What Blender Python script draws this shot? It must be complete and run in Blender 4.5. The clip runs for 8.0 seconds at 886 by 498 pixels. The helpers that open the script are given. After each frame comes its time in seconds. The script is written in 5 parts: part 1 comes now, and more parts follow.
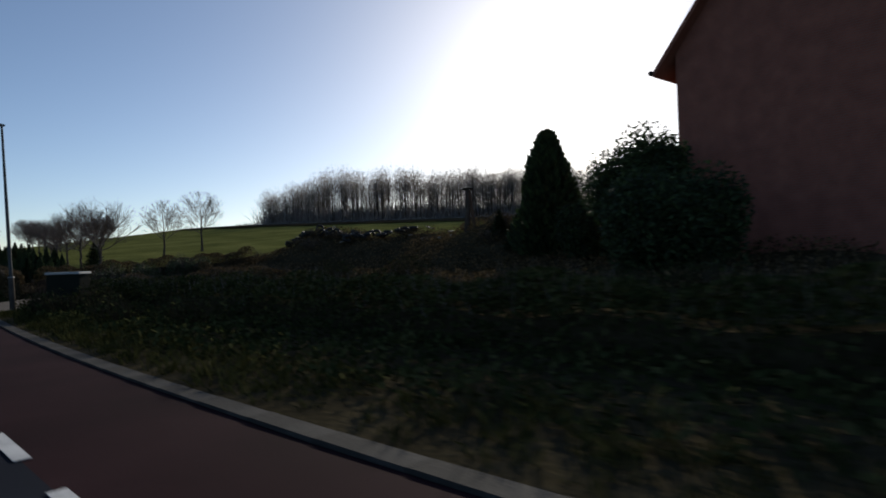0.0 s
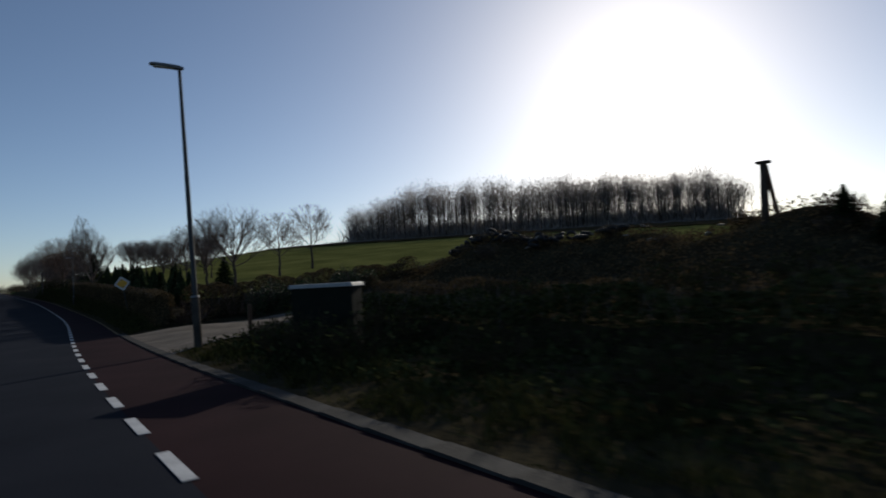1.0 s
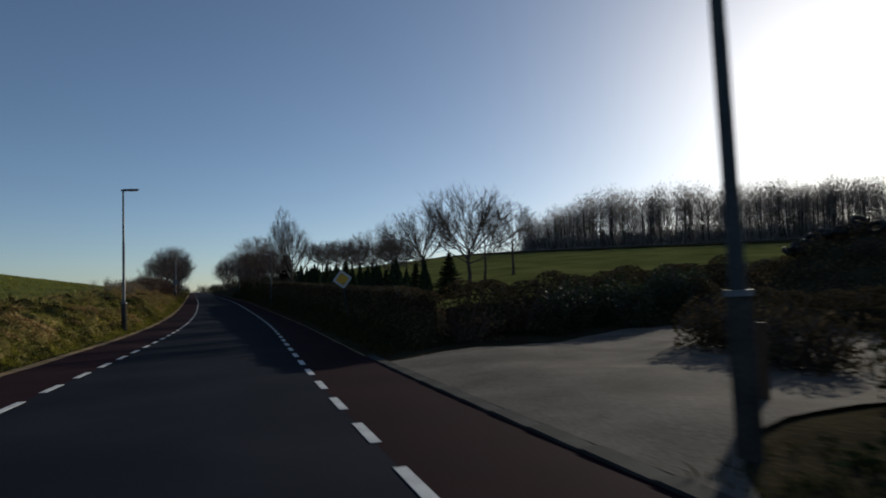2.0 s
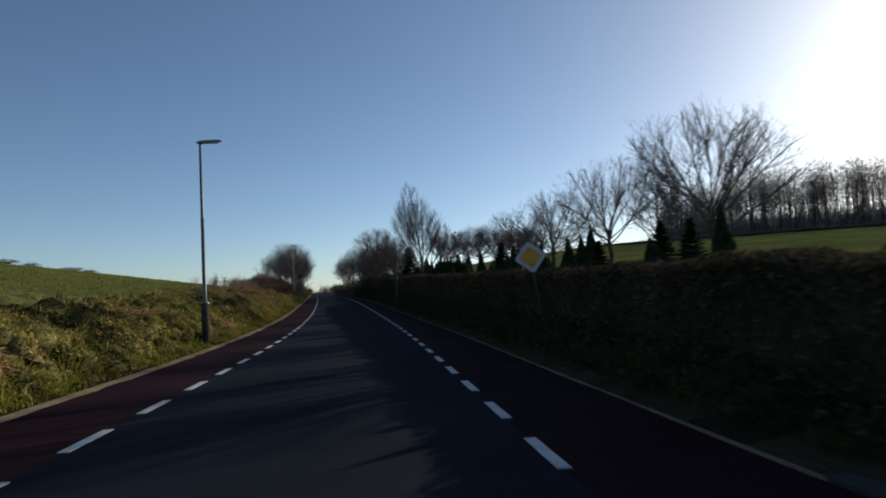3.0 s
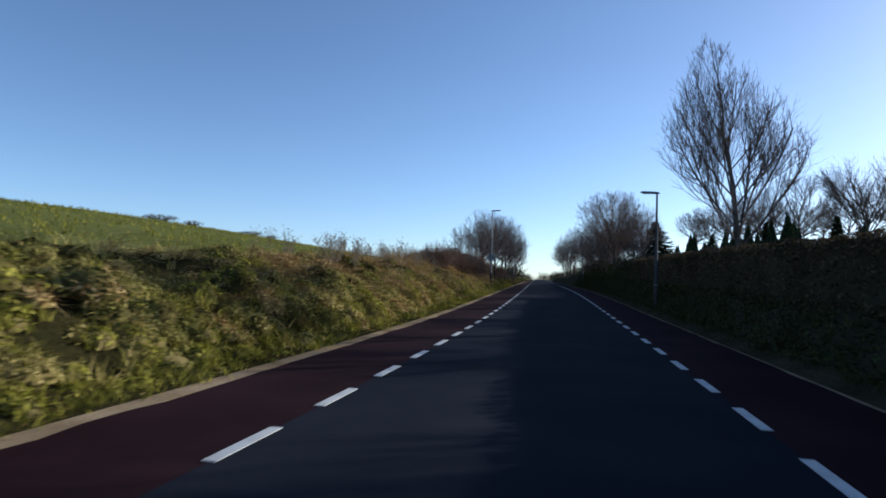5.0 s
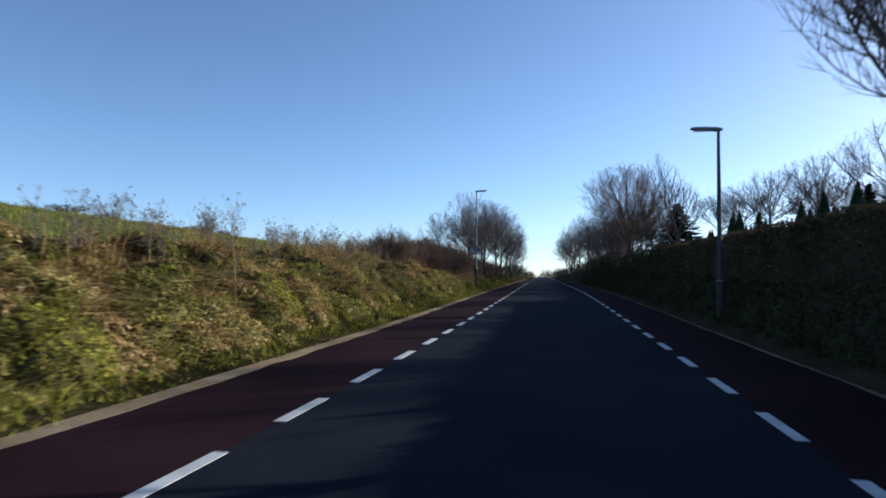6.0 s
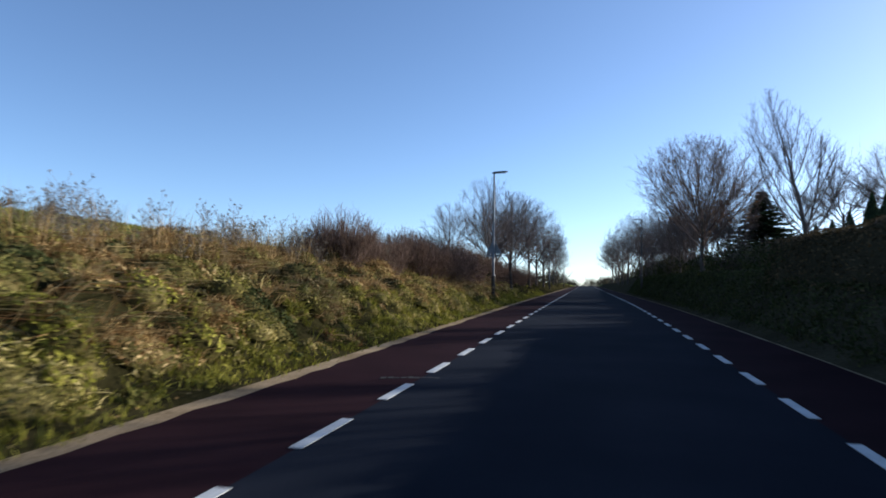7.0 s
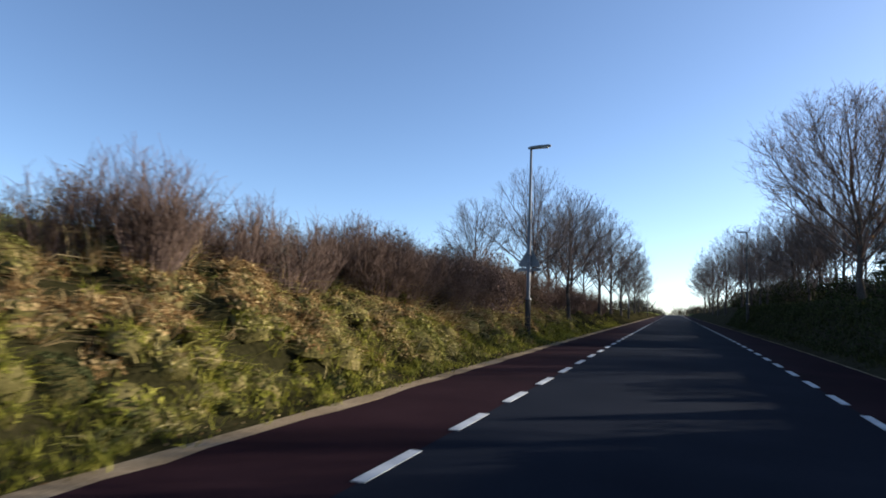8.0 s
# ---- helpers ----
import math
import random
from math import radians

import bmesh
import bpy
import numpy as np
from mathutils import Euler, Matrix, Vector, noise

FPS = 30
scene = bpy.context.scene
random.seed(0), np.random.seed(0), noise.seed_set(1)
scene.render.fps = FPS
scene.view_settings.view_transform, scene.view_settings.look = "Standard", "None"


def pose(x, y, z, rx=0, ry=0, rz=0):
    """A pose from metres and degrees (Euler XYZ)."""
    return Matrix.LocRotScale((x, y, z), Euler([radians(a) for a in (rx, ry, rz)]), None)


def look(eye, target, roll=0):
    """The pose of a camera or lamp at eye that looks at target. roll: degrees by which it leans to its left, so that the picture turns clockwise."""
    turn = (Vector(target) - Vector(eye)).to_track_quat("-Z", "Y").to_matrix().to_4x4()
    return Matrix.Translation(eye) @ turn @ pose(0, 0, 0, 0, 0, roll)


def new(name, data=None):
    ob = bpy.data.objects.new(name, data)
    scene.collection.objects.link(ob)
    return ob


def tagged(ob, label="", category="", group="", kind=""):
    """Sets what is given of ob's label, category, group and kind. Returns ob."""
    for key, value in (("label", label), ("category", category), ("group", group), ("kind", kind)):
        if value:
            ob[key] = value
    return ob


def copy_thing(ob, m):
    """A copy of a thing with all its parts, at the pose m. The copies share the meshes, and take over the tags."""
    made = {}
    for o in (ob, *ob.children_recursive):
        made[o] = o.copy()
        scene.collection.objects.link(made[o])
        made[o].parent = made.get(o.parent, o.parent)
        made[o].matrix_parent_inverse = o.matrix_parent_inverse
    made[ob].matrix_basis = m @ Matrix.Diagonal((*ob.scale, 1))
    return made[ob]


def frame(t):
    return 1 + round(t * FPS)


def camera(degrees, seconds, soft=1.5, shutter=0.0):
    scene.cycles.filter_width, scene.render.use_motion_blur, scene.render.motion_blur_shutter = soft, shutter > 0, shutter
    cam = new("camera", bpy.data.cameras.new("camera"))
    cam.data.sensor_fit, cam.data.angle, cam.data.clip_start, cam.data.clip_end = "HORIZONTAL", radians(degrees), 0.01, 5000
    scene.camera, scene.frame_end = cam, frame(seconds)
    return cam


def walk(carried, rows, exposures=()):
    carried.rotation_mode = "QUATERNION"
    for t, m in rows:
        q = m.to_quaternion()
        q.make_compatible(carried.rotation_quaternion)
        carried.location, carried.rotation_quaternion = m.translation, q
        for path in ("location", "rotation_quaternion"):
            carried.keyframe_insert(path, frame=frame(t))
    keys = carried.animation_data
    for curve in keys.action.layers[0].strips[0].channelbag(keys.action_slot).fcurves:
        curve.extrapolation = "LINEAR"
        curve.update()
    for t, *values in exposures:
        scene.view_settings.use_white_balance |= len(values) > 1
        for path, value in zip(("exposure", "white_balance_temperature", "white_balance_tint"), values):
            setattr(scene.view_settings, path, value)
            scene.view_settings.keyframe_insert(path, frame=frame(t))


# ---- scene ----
cam = camera(71.3, 8.0, soft=1.7, shutter=0.2)
EXPOSURES = [(0.0, -0.3, 6700, 9), (0.9, -0.62, 6650, 9), (1.6, -0.7, 6600, 7), (2.9, -0.33, 6550, 5), (3.5, 0.06, 6450, 5), (4.5, 0.33, 5950, 8),
             (6.5, 0.58, 5900, 9), (8.0, 0.8, 6350, 10)]
PATH = [
    (0, pose(2.068, -19.071, 1.487, 90.482, 0, -40.328) @ pose(0, 0, 0, 0, 0, -1.915)),
    (0.5, pose(1.486, -13.014, 1.461, 91.653, 0, -38.531) @ pose(0, 0, 0, 0, 0, -3.287)),
    (1.0, pose(1.172, -7.035, 1.377, 92.299, 0, -34.350) @ pose(0, 0, 0, 0, 0, -3.207)),
    (1.2, pose(1.104, -4.536, 1.348, 92.704, 0, -31.439) @ pose(0, 0, 0, 0, 0, -3.090)),
    (1.5, pose(0.956, -0.683, 1.347, 93.005, 0, -28.094) @ pose(0, 0, 0, 0, 0, -3.630)),
    (1.7, pose(0.917, 1.803, 1.296, 93.654, 0, -24.389) @ pose(0, 0, 0, 0, 0, -2.516)),
    (2.8, pose(1.050, 14.097, 1.069, 93.787, 0, -12.068) @ pose(0, 0, 0, 0, 0, -1.549)),
    (3.0, pose(1.098, 16.304, 1.035, 94.059, 0, -9.432) @ pose(0, 0, 0, 0, 0, -2.108)),
    (3.5, pose(1.233, 21.731, 1.031, 93.970, 0, -0.588) @ pose(0, 0, 0, 0, 0, -2.515)),
    (3.8, pose(1.336, 24.976, 1.012, 95.323, 0, 4.816) @ pose(0, 0, 0, 0, 0, -0.675)),
    (4.0, pose(1.362, 27.136, 0.994, 94.992, 0, 7.132) @ pose(0, 0, 0, 0, 0, 0.510)),
    (4.2, pose(1.410, 29.307, 0.965, 93.468, 0, 7.880) @ pose(0, 0, 0, 0, 0, 0.844)),
    (4.5, pose(1.450, 32.524, 0.957, 92.258, 0, 9.433) @ pose(0, 0, 0, 0, 0, 1.920)),
    (4.7, pose(1.477, 34.666, 0.967, 92.698, 0, 10.739) @ pose(0, 0, 0, 0, 0, 2.173)),
    (5.8, pose(1.585, 46.376, 1.035, 93.354, 0, 10.873) @ pose(0, 0, 0, 0, 0, 0.870)),
    (6.0, pose(1.549, 48.446, 1.041, 92.983, 0, 11.305) @ pose(0, 0, 0, 0, 0, 0.678)),
    (6.2, pose(1.532, 50.511, 1.049, 92.297, 0, 12.155) @ pose(0, 0, 0, 0, 0, 0.685)),
    (6.5, pose(1.471, 53.603, 1.097, 93.006, 0, 13.422) @ pose(0, 0, 0, 0, 0, 0.591)),
    (7.0, pose(1.314, 58.773, 1.197, 93.703, 0, 15.243) @ pose(0, 0, 0, 0, 0, 0.845)),
    (7.5, pose(1.123, 63.831, 1.283, 95.005, 0, 19.545) @ pose(0, 0, 0, 0, 0, 1.624)),
    (8.0, pose(0.996, 68.862, 1.374, 95.815, 0, 22.775) @ pose(0, 0, 0, 0, 0, 2.051)),
]
walk(cam, PATH, exposures=EXPOSURES)

# ---------------------------------------------------------------- light
SUN_AZ, SUN_EL = radians(53), radians(18)      # azimuth from +y towards +x
world = bpy.data.worlds.new("sky")
scene.world = world
world.use_nodes = True
wn = world.node_tree
sky = wn.nodes.new("ShaderNodeTexSky")
sky.sky_type = "NISHITA"
sky.sun_disc = False
sky.sun_elevation, sky.sun_rotation = SUN_EL, SUN_AZ
sky.altitude, sky.air_density, sky.dust_density, sky.ozone_density = 200, 0.7, 0.6, 2.3
wn.nodes["Background"].inputs[1].default_value = 0.135
wn.links.new(sky.outputs[0], wn.nodes["Background"].inputs[0])
sun_data = bpy.data.lights.new("sun", "SUN")
sun_data.energy, sun_data.angle, sun_data.color = 4.7, radians(0.55), (1.0, 0.93, 0.82)
sun = new("sun", sun_data)
sun_dir = Vector((math.sin(SUN_AZ) * math.cos(SUN_EL), math.cos(SUN_AZ) * math.cos(SUN_EL), math.sin(SUN_EL)))
sun.matrix_world = look(sun_dir * 50, (0, 0, 0))


# ---------------------------------------------------------------- materials
def material(name, stops, scale=3.0, fine=40.0, rough=0.85, bump=0.3, metal=0.0, island=0.0, spec=0.3, through_light=0.0, stretch=(1, 1, 1), dist=0.02):
    """A procedural surface: stops are colours from dark to light, mixed by noise at two scales."""
    m = bpy.data.materials.new(name)
    m.use_nodes = True
    nt = m.node_tree
    b = nt.nodes["Principled BSDF"]
    geo = nt.nodes.new("ShaderNodeNewGeometry")
    tc = nt.nodes.new("ShaderNodeTexCoord")
    mp = nt.nodes.new("ShaderNodeMapping")
    mp.inputs["Scale"].default_value = stretch
    nt.links.new(tc.outputs["Object"], mp.inputs[0])
    n1 = nt.nodes.new("ShaderNodeTexNoise")
    n1.inputs["Scale"].default_value, n1.inputs["Detail"].default_value = scale, 6
    n2 = nt.nodes.new("ShaderNodeTexNoise")
    n2.inputs["Scale"].default_value, n2.inputs["Detail"].default_value = fine, 4
    for n in (n1, n2):
        nt.links.new(mp.outputs[0], n.inputs["Vector"])
    mix = nt.nodes.new("ShaderNodeMath")
    mix.operation = "MULTIPLY_ADD"
    mix.inputs[1].default_value = 0.45
    nt.links.new(n2.outputs[0], mix.inputs[0])
    half = nt.nodes.new("ShaderNodeMath")
    half.operation = "MULTIPLY"
    half.inputs[1].default_value = 0.55
    nt.links.new(n1.outputs[0], half.inputs[0])
    nt.links.new(half.outputs[0], mix.inputs[2])
    fac = mix
    if island:
        add = nt.nodes.new("ShaderNodeMath")
        add.operation = "MULTIPLY_ADD"
        sub = nt.nodes.new("ShaderNodeMath")
        sub.operation = "SUBTRACT"
        sub.inputs[1].default_value = 0.5
        nt.links.new(geo.outputs["Random Per Island"], sub.inputs[0])
        nt.links.new(sub.outputs[0], add.inputs[0])
        add.inputs[1].default_value = island
        nt.links.new(mix.outputs[0], add.inputs[2])
        fac = add
    ramp = nt.nodes.new("ShaderNodeValToRGB")
    el = ramp.color_ramp.elements
    k = len(stops)
    for i, c in enumerate(stops):
        pos = 0.3 + 0.4 * i / max(1, k - 1)
        e = el[i] if i < 2 else el.new(pos)
        e.position = pos
        e.color = (*c, 1)
    nt.links.new(fac.outputs[0], ramp.inputs[0])
    nt.links.new(ramp.outputs[0], b.inputs["Base Color"])
    b.inputs["Roughness"].default_value = rough
    b.inputs["Metallic"].default_value = metal
    b.inputs["Specular IOR Level"].default_value = spec
    if through_light:
        tr = nt.nodes.new("ShaderNodeBsdfTranslucent")
        nt.links.new(ramp.outputs[0], tr.inputs[0])
        ms = nt.nodes.new("ShaderNodeMixShader")
        ms.inputs[0].default_value = through_light
        nt.links.new(b.outputs[0], ms.inputs[1])
        nt.links.new(tr.outputs[0], ms.inputs[2])
        nt.links.new(ms.outputs[0], nt.nodes["Material Output"].inputs[0])
    if bump:
        bp = nt.nodes.new("ShaderNodeBump")
        bp.inputs["Strength"].default_value, bp.inputs["Distance"].default_value = bump, dist
        nt.links.new(mix.outputs[0], bp.inputs["Height"])
        nt.links.new(bp.outputs[0], b.inputs["Normal"])
    return m


M_ASPHALT = material("asphalt", [(0.0077, 0.0099, 0.0153), (0.0131, 0.0158, 0.0229), (0.0225, 0.0248, 0.0324)], 0.5, 90, 0.9, 0.5, spec=0.02, dist=0.008)
M_RED = material("red_asphalt", [(0.0127, 0.0064, 0.0078), (0.0221, 0.0098, 0.0121), (0.034, 0.0161, 0.0187)], 0.6, 90, 0.9, 0.5, spec=0.02, dist=0.008)
M_PAINT = material("road_paint", [(0.28, 0.28, 0.275), (0.50, 0.50, 0.485), (0.62, 0.62, 0.60)], 3, 40, 0.6, 0.3, dist=0.004)
M_SAND = material("sandy_edge", [(0.12, 0.085, 0.050), (0.26, 0.19, 0.115), (0.40, 0.31, 0.20)], 1.2, 30, 0.95, 0.6, spec=0.0)
M_CONCRETE = material("concrete", [(0.07, 0.067, 0.062), (0.12, 0.116, 0.108), (0.19, 0.182, 0.17)], 1.1, 35, 0.85, 0.4)
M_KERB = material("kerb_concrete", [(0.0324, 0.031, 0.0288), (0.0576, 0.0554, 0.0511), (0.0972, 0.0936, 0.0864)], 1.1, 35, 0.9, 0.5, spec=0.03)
# cabinet lid, paler than the body to paint the glare on top
M_LIDGLARE = material("pale_lid", [(0.24, 0.24, 0.23), (0.33, 0.33, 0.32), (0.42, 0.42, 0.41)], 2, 30, 0.6, 0.2, spec=0.3)
M_PAVE = material("driveway_concrete", [(0.065, 0.057, 0.047), (0.135, 0.117, 0.098), (0.235, 0.205, 0.172)], 0.7, 24, 0.95, 0.6, spec=0.02)
M_TURF = material("field_grass", [(0.058, 0.066, 0.022), (0.112, 0.120, 0.038), (0.18, 0.178, 0.062)], 0.15, 5, 1.0, 0.8, dist=0.08, spec=0.0)
M_BLADE = material("dry_grass", [(0.076, 0.0673, 0.0174), (0.2334, 0.2171, 0.05), (0.4342, 0.3528, 0.1086), (0.5971, 0.4777, 0.2063)], 0.35, 3, 0.9, 0, island=0.5, through_light=0.18, spec=0.0)
M_GREENBLADE = material("green_grass", [(0.076, 0.0782, 0.0131), (0.2225, 0.2117, 0.0326), (0.4125, 0.3691, 0.076)], 0.5, 4, 0.85, 0, island=0.4, through_light=0.18, spec=0.0)
M_STRAW = material("straw_weeds", [(0.1303, 0.0673, 0.026), (0.3365, 0.2063, 0.0846), (0.5645, 0.4071, 0.19)], 0.5, 4, 0.9, 0, island=0.5, through_light=0.18, spec=0.0)
M_BARK = material("bark", [(0.035, 0.028, 0.022), (0.07, 0.056, 0.044), (0.12, 0.10, 0.08)], 6, 40, 0.9, 0.6, stretch=(1, 1, 0.3), dist=0.01, spec=0.0)
M_TWIG = material("twigs", [(0.075, 0.058, 0.050), (0.135, 0.106, 0.092), (0.21, 0.168, 0.148)], 2, 10, 0.9, 0, island=0.4, spec=0.0)
M_RUSTTWIG = material("twigs_with_dead_leaves", [(0.09, 0.060, 0.047), (0.16, 0.108, 0.084), (0.24, 0.165, 0.13)], 2, 10, 0.9, 0, island=0.4, through_light=0.2, spec=0.0)
M_DEADLEAF = material("withered_tree_leaves", [(0.16, 0.08, 0.03), (0.30, 0.16, 0.06), (0.42, 0.25, 0.10)], 2, 10, 0.9, 0, island=0.5, through_light=0.5, spec=0.0)
M_LEAF = material("brown_hedge_leaves", [(0.036, 0.030, 0.016), (0.088, 0.064, 0.034), (0.165, 0.112, 0.058)], 0.8, 6, 0.95, 0, island=0.5, through_light=0.12, spec=0.0)
M_EVERGREEN = material("evergreen_leaves", [(0.012, 0.022, 0.008), (0.024, 0.042, 0.014), (0.045, 0.07, 0.022)], 1, 8, 0.7, 0, island=0.5, through_light=0.2)
M_IVY = material("bank_ivy", [(0.020, 0.028, 0.010), (0.042, 0.050, 0.019), (0.080, 0.080, 0.032)], 0.7, 6, 0.95, 0, island=0.5, spec=0.0)
M_POLEBASE = material("tarred_pole_base", [(0.035, 0.031, 0.026), (0.06, 0.053, 0.044), (0.10, 0.088, 0.072)], 3, 30, 0.9, 0.3, spec=0.0)
M_STEEL = material("galvanised_steel", [(0.09, 0.092, 0.094), (0.13, 0.133, 0.136), (0.18, 0.183, 0.186)], 2, 25, 0.5, 0.1, metal=0.15, spec=0.4)
# paint of the sign pole, and backlit lamp poles with shade coloured in
M_POLEPAINT_BACKLIT = material("painted_pole", [(0.04, 0.043, 0.043), (0.062, 0.066, 0.066), (0.09, 0.095, 0.095)], 2, 25, 0.75, 0.15, spec=0.08)
M_LUMINAIRE = material("luminaire_grey", [(0.10, 0.105, 0.11), (0.15, 0.155, 0.16), (0.2, 0.205, 0.21)], 3, 30, 0.5, 0.1)
M_LENS = material("luminaire_lens", [(0.55, 0.55, 0.52), (0.65, 0.65, 0.62), (0.72, 0.72, 0.7)], 3, 30, 0.25, 0.0, spec=0.5)
M_YELLOW = material("sign_yellow", [(0.62, 0.30, 0.03), (0.72, 0.37, 0.04), (0.78, 0.42, 0.06)], 2, 30, 0.45, 0.05, through_light=0.08)
M_SIGNWHITE = material("sign_white", [(0.44, 0.43, 0.41), (0.54, 0.53, 0.51), (0.62, 0.61, 0.59)], 2, 30, 0.45, 0.05, through_light=0.06)
M_RUBBER = material("weathered_rubber", [(0.012, 0.012, 0.012), (0.02, 0.02, 0.02), (0.034, 0.033, 0.032)], 4, 40, 0.65, 0.2, spec=0.2)
# pale colour that paints the bright glints along the heap
M_GLINTSTONE = material("pale_stone", [(0.16, 0.15, 0.135), (0.27, 0.26, 0.235), (0.40, 0.385, 0.36)], 3, 20, 0.8, 0.6)
M_CABINET = material("cabinet_green_grey", [(0.010, 0.012, 0.010), (0.014, 0.017, 0.013), (0.02, 0.023, 0.018)], 2, 30, 0.8, 0.1, spec=0.06)
M_WOOD = material("weathered_wood", [(0.05, 0.0275, 0.0175), (0.085, 0.05, 0.03), (0.12, 0.075, 0.05)], 4, 40, 0.85, 0.5, stretch=(1, 1, 0.2))
M_BRICK = material("brick_red", [(0.16, 0.05, 0.035), (0.24, 0.08, 0.055), (0.32, 0.12, 0.08)], 2, 30, 0.85, 0.4)


def brick_courses(m):
    """Mortar joints at true brick size over a brick surface."""
    nt = m.node_tree
    b = nt.nodes["Principled BSDF"]
    base = b.inputs["Base Color"].links[0].from_socket
    tc, sep, add, com = [nt.nodes.new(k) for k in ("ShaderNodeTexCoord", "ShaderNodeSeparateXYZ", "ShaderNodeMath", "ShaderNodeCombineXYZ")]
    nt.links.new(tc.outputs["Object"], sep.inputs[0])
    nt.links.new(sep.outputs[0], add.inputs[0])
    nt.links.new(sep.outputs[1], add.inputs[1])
    nt.links.new(add.outputs[0], com.inputs[0])
    nt.links.new(sep.outputs[2], com.inputs[1])
    tex = nt.nodes.new("ShaderNodeTexBrick")
    tex.inputs["Scale"].default_value, tex.inputs["Brick Width"].default_value, tex.inputs["Row Height"].default_value, tex.inputs["Mortar Size"].default_value = 1.0, 0.22, 0.075, 0.006
    tex.inputs["Mortar"].default_value = (0.17, 0.11, 0.09, 1)
    nt.links.new(com.outputs[0], tex.inputs["Vector"])
    nt.links.new(base, tex.inputs["Color1"])
    nt.links.new(base, tex.inputs["Color2"])
    nt.links.new(tex.outputs["Color"], b.inputs["Base Color"])


brick_courses(M_BRICK)
M_ROOF = material("roof_tiles", [(0.14, 0.045, 0.03), (0.21, 0.075, 0.05), (0.28, 0.11, 0.075)], 2, 30, 0.8, 0.5)
M_FARLEAF = material("far_bushes", [(0.05, 0.045, 0.03), (0.09, 0.075, 0.05), (0.14, 0.11, 0.07)], 0.5, 3, 0.9, 0, island=0.5, spec=0.0)
# pale, translucent twigs: distance haze and glare are put into the colour
M_HAZEWOOD = material("far_wood_twigs", [(0.18, 0.165, 0.155), (0.27, 0.248, 0.235), (0.36, 0.335, 0.32)], 0.1, 1, 0.95, 0, island=0.4, spec=0.0, through_light=0.55)
M_MOSS = material("mossy_grass", [(0.0651, 0.0651, 0.0174), (0.1628, 0.1542, 0.0391), (0.304, 0.2714, 0.0814)], 1.2, 9, 0.95, 0, island=0.5, through_light=0.18, spec=0.0)
M_TUSSOCK = material("matted_tussock", [(0.040, 0.034, 0.012), (0.105, 0.088, 0.030), (0.21, 0.165, 0.065)], 1.6, 22, 1.0, 1.0, island=0.4, spec=0.0, dist=0.06)
# matted grass, coloured very dark to paint the shade between tufts
M_THATCHSHADE = material("bank_thatch", [(0.0098, 0.0091, 0.0042), (0.0252, 0.0224, 0.0091), (0.056, 0.0462, 0.021)], 0.9, 14, 1.0, 0.9, spec=0.0, dist=0.05)
M_SEED = material("seed_heads", [(0.12, 0.096, 0.072), (0.204, 0.174, 0.138), (0.288, 0.258, 0.216)], 2, 12, 1.0, 0, island=0.5, spec=0.0, through_light=0.4)
# grass of the right verge with its shade put into the colour
M_VERGESHADE = material("shaded_grass", [(0.020, 0.023, 0.008), (0.045, 0.048, 0.016), (0.085, 0.080, 0.029)], 0.5, 4, 0.95, 0, island=0.4, spec=0.0, through_light=0.1)
# bare soil; also the painted shade inside hedges and on the far field
M_EARTH_SHADE = material("dark_earth", [(0.026, 0.022, 0.014), (0.048, 0.040, 0.024), (0.08, 0.066, 0.04)], 0.8, 12, 0.95, 0.8, dist=0.05, spec=0.0)


# ---------------------------------------------------------------- the plan
KNOTS = np.array([-10, 5, 20, 35, 50, 70, 100.0])
BEND = np.array([-0.007307, -0.002675, -0.000989, 0.002799, 0.001478, 0.000557, 0.000452])
RISE = np.array([-0.00735, -0.01876, -0.00776, 0.00171, 0.01128, 0.02175, 0.01285])
YS = np.arange(-30, 601, 1.0)
_turn = np.where(YS > 130, 0, np.interp(YS, KNOTS, BEND, right=0.0))
_head = np.cumsum(_turn)
_head = _head - _head[30]
_x = -np.cumsum(np.tan(_head))
XC = _x - _x[30]
_z = np.cumsum(np.where(YS > 290, -0.004, np.interp(YS, KNOTS, RISE)))
ZR = _z - _z[30]
HEAD = _head
ARC = np.cumsum(1 / np.cos(_head))
LINE, EDGE = 2.1, 3.65


def rx(y):
    return np.interp(y, YS, XC) + np.minimum(np.asarray(y) + 30, 0) * 0.15 * -1


def rz(y):
    return np.interp(y, YS, ZR)


def smooth(a, b, v):
    t = np.clip((np.asarray(v, float) - a) / (b - a), 0, 1)
    return t * t * (3 - 2 * t)


def seg_dist(x, y, ax, ay, bx, by):
    t = np.clip(((x - ax) * (bx - ax) + (y - ay) * (by - ay)) / ((bx - ax) ** 2 + (by - ay) ** 2), 0, 1)
    return np.hypot(x - ax - t * (bx - ax), y - ay - t * (by - ay))


def wave(x, y, s):
    return (np.sin(x * s + 1.3 * np.sin(y * s * 0.7)) + np.sin(y * s * 1.1 + 1.7 * np.sin(x * s * 0.6 + 2)) + np.sin((x + y) * s * 2.3 + 1) * 0.5) / 2.5


